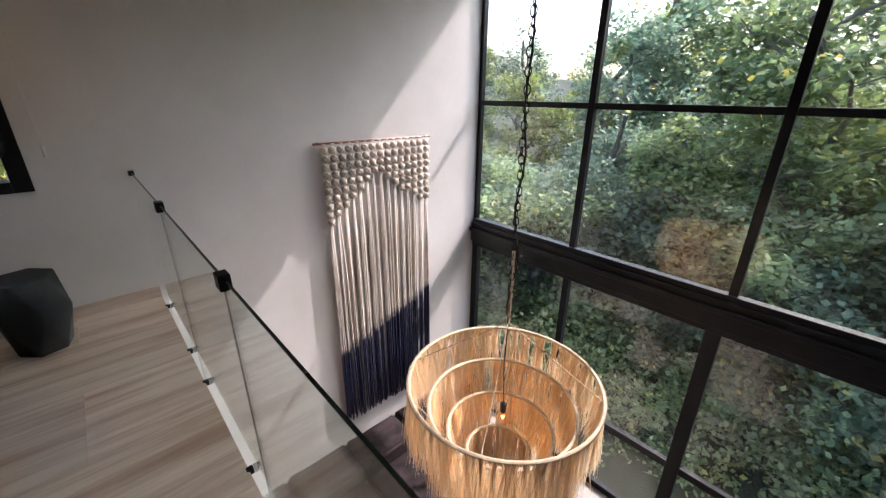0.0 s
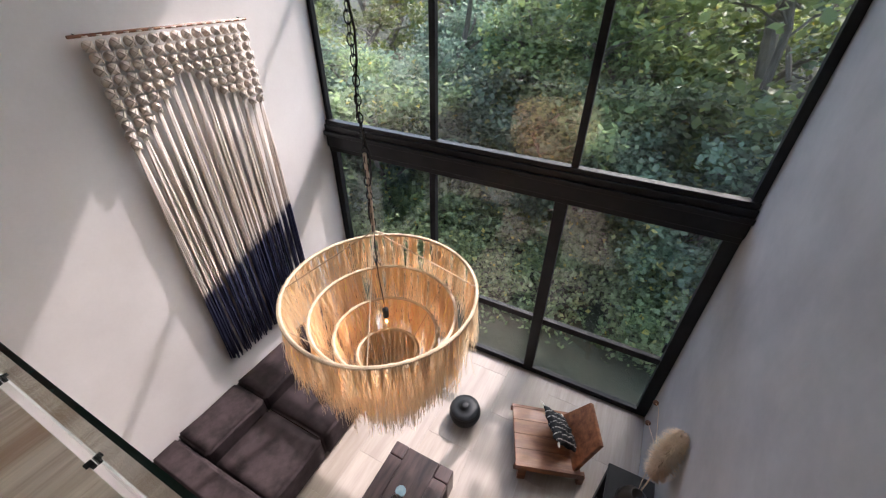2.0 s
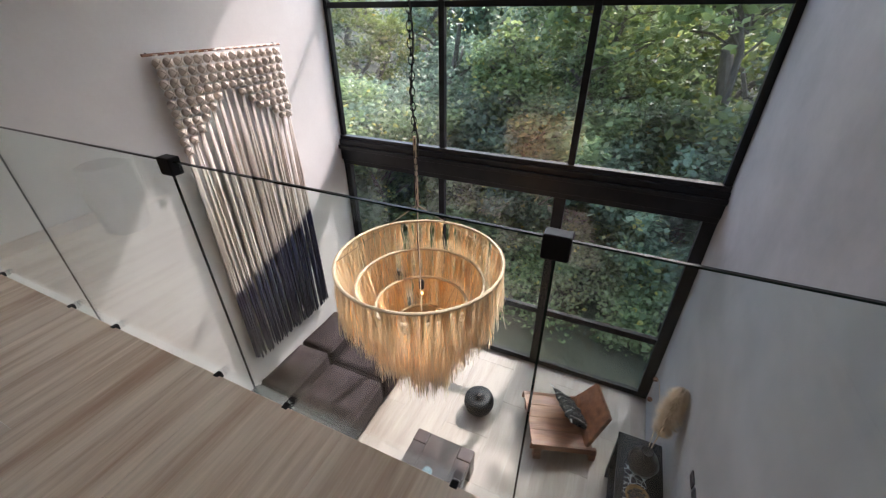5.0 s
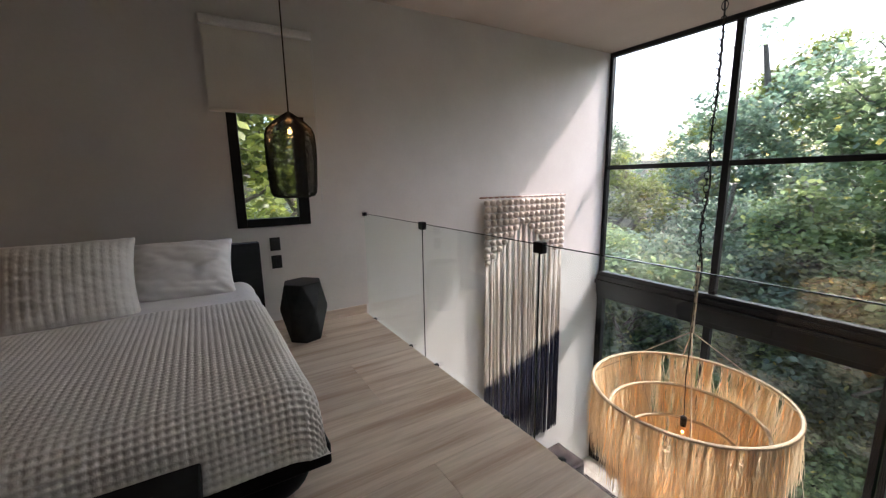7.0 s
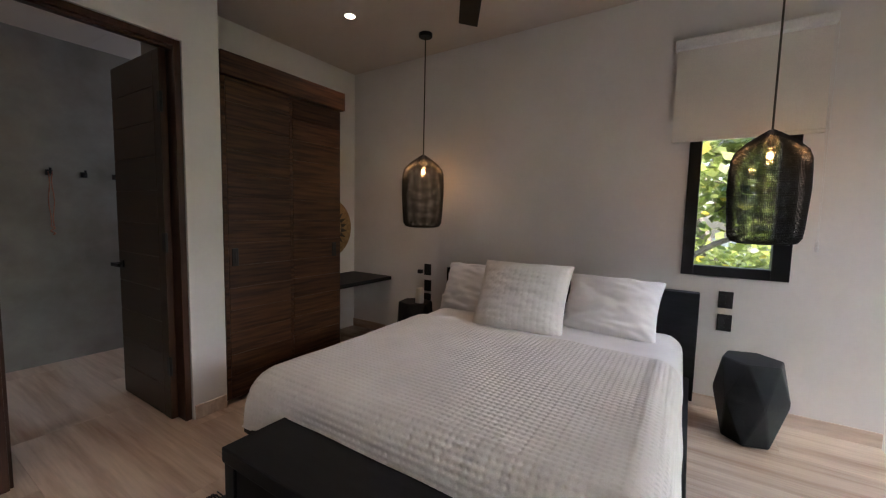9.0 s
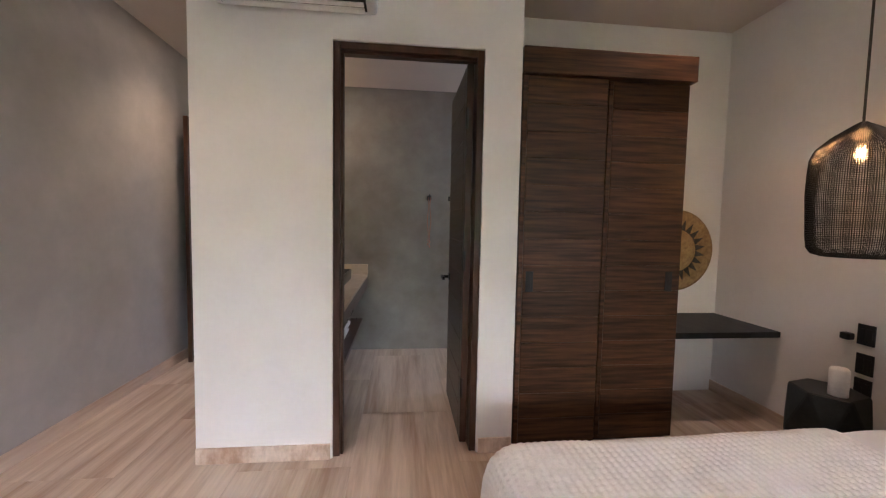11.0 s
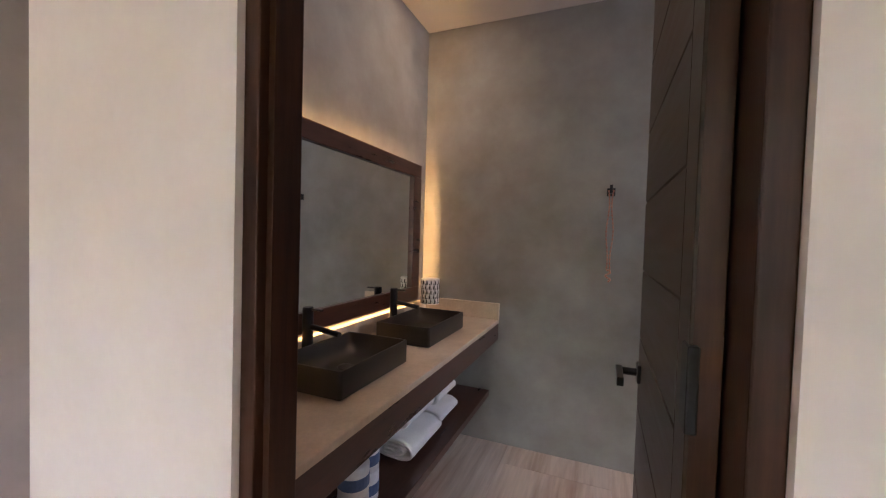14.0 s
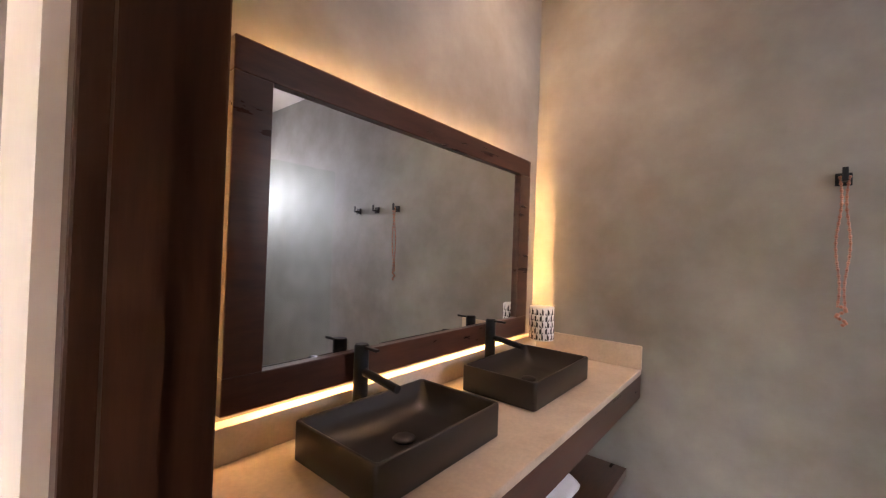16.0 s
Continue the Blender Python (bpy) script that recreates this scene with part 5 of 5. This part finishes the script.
def crackle():
    m, nt, p = nodes("crackle_cloth")
    L, N = nt.links.new, nt.nodes.new
    tc, vo, g, mx = N("ShaderNodeTexCoord"), N("ShaderNodeTexVoronoi"), N("ShaderNodeMath"), N("ShaderNodeMix")
    vo.feature = "DISTANCE_TO_EDGE"
    vo.inputs["Scale"].default_value = 17
    g.operation = "LESS_THAN"
    g.inputs[1].default_value = 0.05
    L(tc.outputs["Object"], vo.inputs["Vector"])
    L(vo.outputs["Distance"], g.inputs[0])
    mx.data_type = "RGBA"
    mx.inputs[6].default_value, mx.inputs[7].default_value = (0.010, 0.014, 0.022, 1), (0.55, 0.58, 0.58, 1)
    L(g.outputs[0], mx.inputs[0])
    L(mx.outputs[2], p.inputs["Base Color"])
    p.inputs["Roughness"].default_value = 0.9
    return m


M_RUNNER = crackle()
runner()


def plume_vase():
    x, y = 1.60, -0.44
    w = thing("pampas_vase", (x, y, zc), "black round vase holding a dried pampas plume", "vase")
    part("body", lathe([(0.06, 0), (0.12, 0.05), (0.14, 0.12), (0.115, 0.20), (0.05, 0.26), (0.055, 0.29), (0.042, 0.29), (0.038, 0.25)], (x, y, zc + 0.004), 36), M_CERAMIC, w, smooth=True)
    top = Vector((x + 0.24, -0.56, zc + 0.70))
    base = Vector((x, y, zc + 0.1))
    part("stem", tube([base, base.lerp(top, 0.5), top], 0.006, 6), M_PAMPAS, w)
    rnd = random.Random(8)
    rows = []
    ax = (top - base).normalized()
    for i in range(2400):
        q = rnd.uniform(0.0, 1.0)
        p0 = base.lerp(top, 0.5) + ax * q * 0.52
        a = rnd.uniform(0, 2 * math.pi)
        u = ax.orthogonal().normalized()
        out = Matrix.Rotation(a, 3, ax) @ u
        ln = 0.115 * (math.sin(math.pi * min(1, q * 0.9 + 0.1)) ** 0.5 + 0.25) * rnd.uniform(0.6, 1.1)
        p1 = p0 + out * ln * 0.55 + ax * ln * 0.6
        p2 = p0 + out * ln + ax * ln * 0.7 - Vector((0, 0, 0.03))
        side = out.cross(ax)
        rows.append([(p0, 0.0022, side), (p1, 0.0026, side), (p2, 0.001, side)])
    b = bmesh.new()
    strips(rows, b)
    for v in b.verts:
        v.co.y = max(v.co.y, YS + 0.01)
    part("plume", b, M_PAMPAS, w, "feathery beige plume")
    for x1, y1, z1 in ((2.91, -0.6, -2.50), (2.81, -0.6, -2.76)):
        part("dry_stem", tube([(x, y, zc + 0.2), (x + 0.4, -0.52, zc + 0.42), (x1 - 0.25, -0.58, z1 + 0.22), (x1, y1, z1)], 0.003, 5), M_PAMPAS, w)
        part("seed_head", ball((x1, y1, z1), 0.032, sub=2), M_BROWNPOT, w, smooth=True)


plume_vase()
w = thing("bead_bowl", (1.27, -0.41, zc), "small clay bowl filled with dark beads", "bowl")
part("bowl", lathe([(0.05, 0), (0.09, 0.03), (0.105, 0.075), (0.098, 0.075), (0.085, 0.04), (0.03, 0.03)], (1.27, -0.41, zc + 0.004), 32), M_HAT, w, smooth=True)
b = bmesh.new()
rnd = random.Random(3)
for i in range(60):
    a, r = rnd.uniform(0, 6.28), 0.075 * math.sqrt(rnd.random())
    ball((1.27 + r * math.cos(a), -0.41 + r * math.sin(a), zc + 0.058 + rnd.uniform(0, 0.012)), 0.012, bm=b, sub=1)
part("beads", b, M_CERAMIC, w, "black beads")
w = thing("cotton_pot", (1.05, -0.42, zc), "brown clay pot with dried white cotton pods", "vase")
part("pot", lathe([(0.05, 0), (0.08, 0.04), (0.085, 0.09), (0.06, 0.14), (0.05, 0.14)], (1.05, -0.42, zc + 0.004), 28), M_BROWNPOT, w, smooth=True)
b = bmesh.new()
for i in range(14):
    a = i * 2.4
    ball((1.05 + 0.012 * i ** 0.5 * 2.2 * math.cos(a), -0.42 + 0.02 * i ** 0.5 * math.sin(a), zc + 0.20 + 0.03 * math.sin(i * 1.7)), 0.026, bm=b, sub=2)
part("pods", b, M_COTTON, w, "white cotton pods", smooth=True)
for x in (1.165, 1.02):
    w = thing("switch_plate", (x, YS, -1.74), "black plastic switch plate on grey cement", "switch", "wall switches")
    part("plate", box(x - 0.058, x + 0.058, YS, YS + 0.01, -1.78, -1.70, 0.003), M_PLASTIC, w)

# ---- outside ----


def ground_z(x, y):
    d = max(0, x - 3.3)
    return ZL - 0.25 - 0.02 * d + max(0, d - 14) * 0.16 + 0.25 * noise.noise((x * 0.2, y * 0.2, 0)) + max(0, -y - 6) * 0.05


me = grid_mesh("ground", lambda u, v: ((lambda x, y: (x, y, min(ground_z(x, y), 6) if XE < x < 80 else ZL - 0.4))(-120 + 260 * u, -140 + 280 * v)), 130, 140, M_EARTH)
tagged(new("ground", me), "leaf-littered forest floor around the house", "ground", kind="structure")


def leaf_cloud(rnd, centres, per, size, bm_rows):
    """Small pointed leaves, folded along the rib, strewn through clumps."""
    vs, fs = bm_rows
    for c, r in centres:
        for _ in range(per):
            d = Vector((rnd.gauss(0, 1), rnd.gauss(0, 1), rnd.gauss(0, 0.75)))
            d = d.normalized() * (r * rnd.random() ** 0.45)
            p = c + d
            n = Vector((rnd.gauss(0, 0.7), rnd.gauss(0, 0.7), 1)).normalized()
            a = n.orthogonal().normalized()
            a = (Matrix.Rotation(rnd.uniform(0, 6.28), 3, n) @ a) * size * rnd.uniform(0.6, 1.3)
            s = n.cross(a) * 0.36
            k = len(vs)
            mid = p + a * 0.5 - n * a.length * 0.08
            vs += [tuple(p), tuple(mid + s + n * a.length * 0.07), tuple(p + a), tuple(mid - s + n * a.length * 0.07)]
            fs += [(k, k + 1, k + 2), (k, k + 2, k + 3)]


def tree_model(seed, height, spread, leaf, mat, per, name="tree", low=0.25, label="broadleaf forest tree with dense small leaves", grp="forest trees", girth=0.028):
    rnd = random.Random(seed)
    w = thing(name, (0, 0, 0), label, "tree", grp)
    b = bmesh.new()
    trunk = [Vector((0, 0, -0.4))]
    for i in range(1, 7):
        trunk.append(Vector((rnd.gauss(0, 0.12) * i * 0.5, rnd.gauss(0, 0.12) * i * 0.5, height * 0.78 * i / 6)))
    r0 = girth * height
    tube(trunk, [r0 * (1 - 0.12 * i) for i in range(7)], 8, b)
    cen = []
    for i in range(16):
        q = rnd.uniform(low, 0.95)
        p = trunk[0].lerp(trunk[-1], q)
        a = rnd.uniform(0, 6.28)
        ln = spread * rnd.uniform(0.5, 1.0) * (1.1 - 0.5 * q)
        e = p + Vector((math.cos(a) * ln, math.sin(a) * ln, ln * rnd.uniform(0.15, 0.7)))
        m = p.lerp(e, 0.5) + Vector((rnd.gauss(0, 0.12), rnd.gauss(0, 0.12), 0.1))
        tube([p, m, e], [r0 * 0.4 * (1.1 - q), r0 * 0.22, r0 * 0.08], 5, b)
        cen.append((e, spread * rnd.uniform(0.18, 0.34)))
        cen.append((m.lerp(e, 0.5) + Vector((rnd.gauss(0, 0.3), rnd.gauss(0, 0.3), 0.25)), spread * rnd.uniform(0.14, 0.26)))
        for k in range(2):
            e2 = e + Vector((rnd.gauss(0, 0.3), rnd.gauss(0, 0.3), rnd.uniform(-0.1, 0.4))) * spread * 0.6
            tube([e, e2], [r0 * 0.09, r0 * 0.03], 4, b)
            cen.append((e2, spread * rnd.uniform(0.10, 0.24)))
    cen.append((trunk[-1] + Vector((0, 0, height * 0.06)), spread * 0.3))
    part("trunk", b, M_BARK, w, local=True)
    vs, fs = [], []
    leaf_cloud(rnd, cen, per, leaf, (vs, fs))
    me = bpy.data.meshes.new("crown")
    me.from_pydata(vs, [], fs)
    me.materials.append(mat)
    mesh_part("crown", me, w)
    return w


def forest():
    models = [tree_model(11, 7.0, 2.2, 0.155, M_LEAF_A, 78), tree_model(12, 6.0, 2.1, 0.145, M_LEAF_B, 82),
              tree_model(13, 8.0, 2.5, 0.175, M_LEAF_B, 70), tree_model(14, 6.5, 2.0, 0.15, M_LEAF_C, 74)]
    bush = tree_model(15, 2.2, 1.5, 0.10, M_LEAF_B, 130, "bush", 0.05, "dense dark green forest bush", "forest bushes")
    bush2 = tree_model(16, 2.6, 1.6, 0.11, M_LEAF_A, 130, "bush", 0.05, "dense mid-green forest bush", "forest bushes")
    # a thin broad-leaved tree close to the house, whose crown breaks up the sun on the lower floor
    near = tree_model(17, 8.6, 2.0, 0.21, M_LEAF_D, 26, "tree", 0.66, "young broad-leaved tree with pale green leaves", "forest trees", 0.013)
    near.matrix_world = pose(7.7, -1.0, ground_z(7.7, -1.0), 0, 0, 40)
    for x, y, k in ((9.2, 1.1, 0.86), (8.6, 3.1, 0.70)):
        copy_scaled(near, pose(x, y, ground_z(x, y), 0, 0, 70 * x) @ Matrix.Scale(k, 4), k)
    rnd = random.Random(77)
    spots = []
    for row, (d0, n, sc) in enumerate(((7.8, 11, 0.72), (11.5, 13, 0.95), (17, 13, 1.15), (25, 16, 1.45), (36, 16, 1.8))):
        for i in range(n):
            ang = radians(-62 + 150 * (i + rnd.uniform(0.2, 0.8)) / n)
            d = d0 * rnd.uniform(0.88, 1.15)
            x, y = 1.5 + d * math.cos(ang), 1.6 + d * math.sin(ang)
            if x < 5.4 and y < YN + 2.6:
                continue
            # lower crowns to the north-east leave the sky open there; no crown stands in the sun's way close by
            s = sc * rnd.uniform(0.85, 1.15)
            if ang > 0.48:
                s *= 0.80 if d > 10 else 0.85
            elif d > 9:
                s *= 1.12 if d > 15 else 0.95
            spots.append((x, y, s, rnd.uniform(0, 360), rnd.randrange(4)))
    used = set()
    for x, y, s, rz, k in spots:
        m = pose(x, y, ground_z(x, y) if x > XE else ZL - 0.4, rnd.uniform(-4, 4), rnd.uniform(-4, 4), rz) @ Matrix.Scale(s, 4)
        if k not in used:
            models[k].matrix_world = m
            used.add(k)
        else:
            copy_scaled(models[k], m, s)
    for x, y, s, k in ((9.3, -1.3, 1.3, 3), (10.5, 1.7, 1.2, 0)):
        copy_scaled(models[k], pose(x, y, ground_z(x, y), 0, 0, rnd.uniform(0, 360)) @ Matrix.Scale(s, 4), s)
    for i in range(70):
        ang = radians(-70 + 160 * (i + rnd.random()) / 70)
        d = rnd.uniform(5.9, 11.0)
        x, y = 1.5 + d * math.cos(ang), 1.6 + d * math.sin(ang)
        if x < 5.2 and y < YN + 2.2:
            continue
        s = rnd.uniform(0.85, 1.45)
        src = bush if i % 2 else bush2
        m = pose(x, y, ground_z(x, y) if x > XE else ZL - 0.4, 0, 0, rnd.uniform(0, 360)) @ Matrix.Scale(s, 4)
        if src not in used:
            src.matrix_world = m
            used.add(src)
        else:
            copy_scaled(src, m, s)
    # trees behind the small north window
    for x, y, s, k in ((-1.9, 8.2, 1.15, 3), (-0.2, 9.0, 1.2, 3), (-3.6, 9.4, 1.3, 0), (1.6, 8.6, 0.75, 3), (-1.2, 12, 1.6, 3), (-4.5, 13, 1.6, 3), (2.5, 13, 1.2, 0)):
        copy_scaled(models[k], pose(x, y, ZL - 0.4, 0, 0, rnd.uniform(0, 360)) @ Matrix.Scale(s, 4), s)


def copy_scaled(ob, m, s):
    c = copy_thing(ob, m)
    c.matrix_basis = m
    return c


forest()


def undergrowth():
    """Low leafy growth all over the forest floor by the house."""
    rnd = random.Random(55)
    cen = []
    for i in range(1250):
        x, y = (rnd.uniform(4.0, 15), rnd.uniform(-9, 13)) if i < 350 else (rnd.uniform(4.3, 10), rnd.uniform(-5, 7.5))
        cen.append((Vector((x, y, ground_z(x, y) + rnd.uniform(0.05, 0.45) + max(0, rnd.gauss(0, 0.35)))), rnd.uniform(0.25, 0.6)))
    vs, fs = [], []
    leaf_cloud(rnd, cen, 80, 0.095, (vs, fs))
    me = bpy.data.meshes.new("undergrowth")
    me.from_pydata(vs, [], fs)
    me.materials.append(M_LEAF_A)
    tagged(new("undergrowth", me), "low tangled green undergrowth on the forest floor", "undergrowth", kind="stuff")


undergrowth()

# ---- floor tiles ----


def tiles(floor, x0, x1, y0, y1, z, lx, ly, mat, skip=None):
    """Travertine tiles laid in running bond; alike pieces share a mesh."""
    cache = {}
    j, y = 0, y0
    while y < y1 - 0.01:
        ya, yb = y, min(y + ly, y1)
        x = x0 - (lx * 0.5 if j % 2 else 0)
        while x < x1 - 0.01:
            a, c = max(x, x0), min(x + lx, x1)
            if c - a > 0.02 and not (skip and skip(a, c, ya, yb)):
                key = (round(c - a, 3), round(yb - ya, 3))
                if key not in cache:
                    hx, hy = (c - a) / 2 - 0.0008, (yb - ya) / 2 - 0.0008
                    cache[key] = mesh_of(box(-hx, hx, -hy, hy, -0.008, 0.0, 0.0007, 1), "tile", mat)
                t = new("tile", cache[key])
                t.parent = floor
                t.location = ((a + c) / 2, (ya + yb) / 2, z)
            x += lx
        y += ly
        j += 1


tiles(floor_loft, -7.6, EDGE - 0.001, YS, YN, 0.0, 1.2, 0.6, M_TRAV)
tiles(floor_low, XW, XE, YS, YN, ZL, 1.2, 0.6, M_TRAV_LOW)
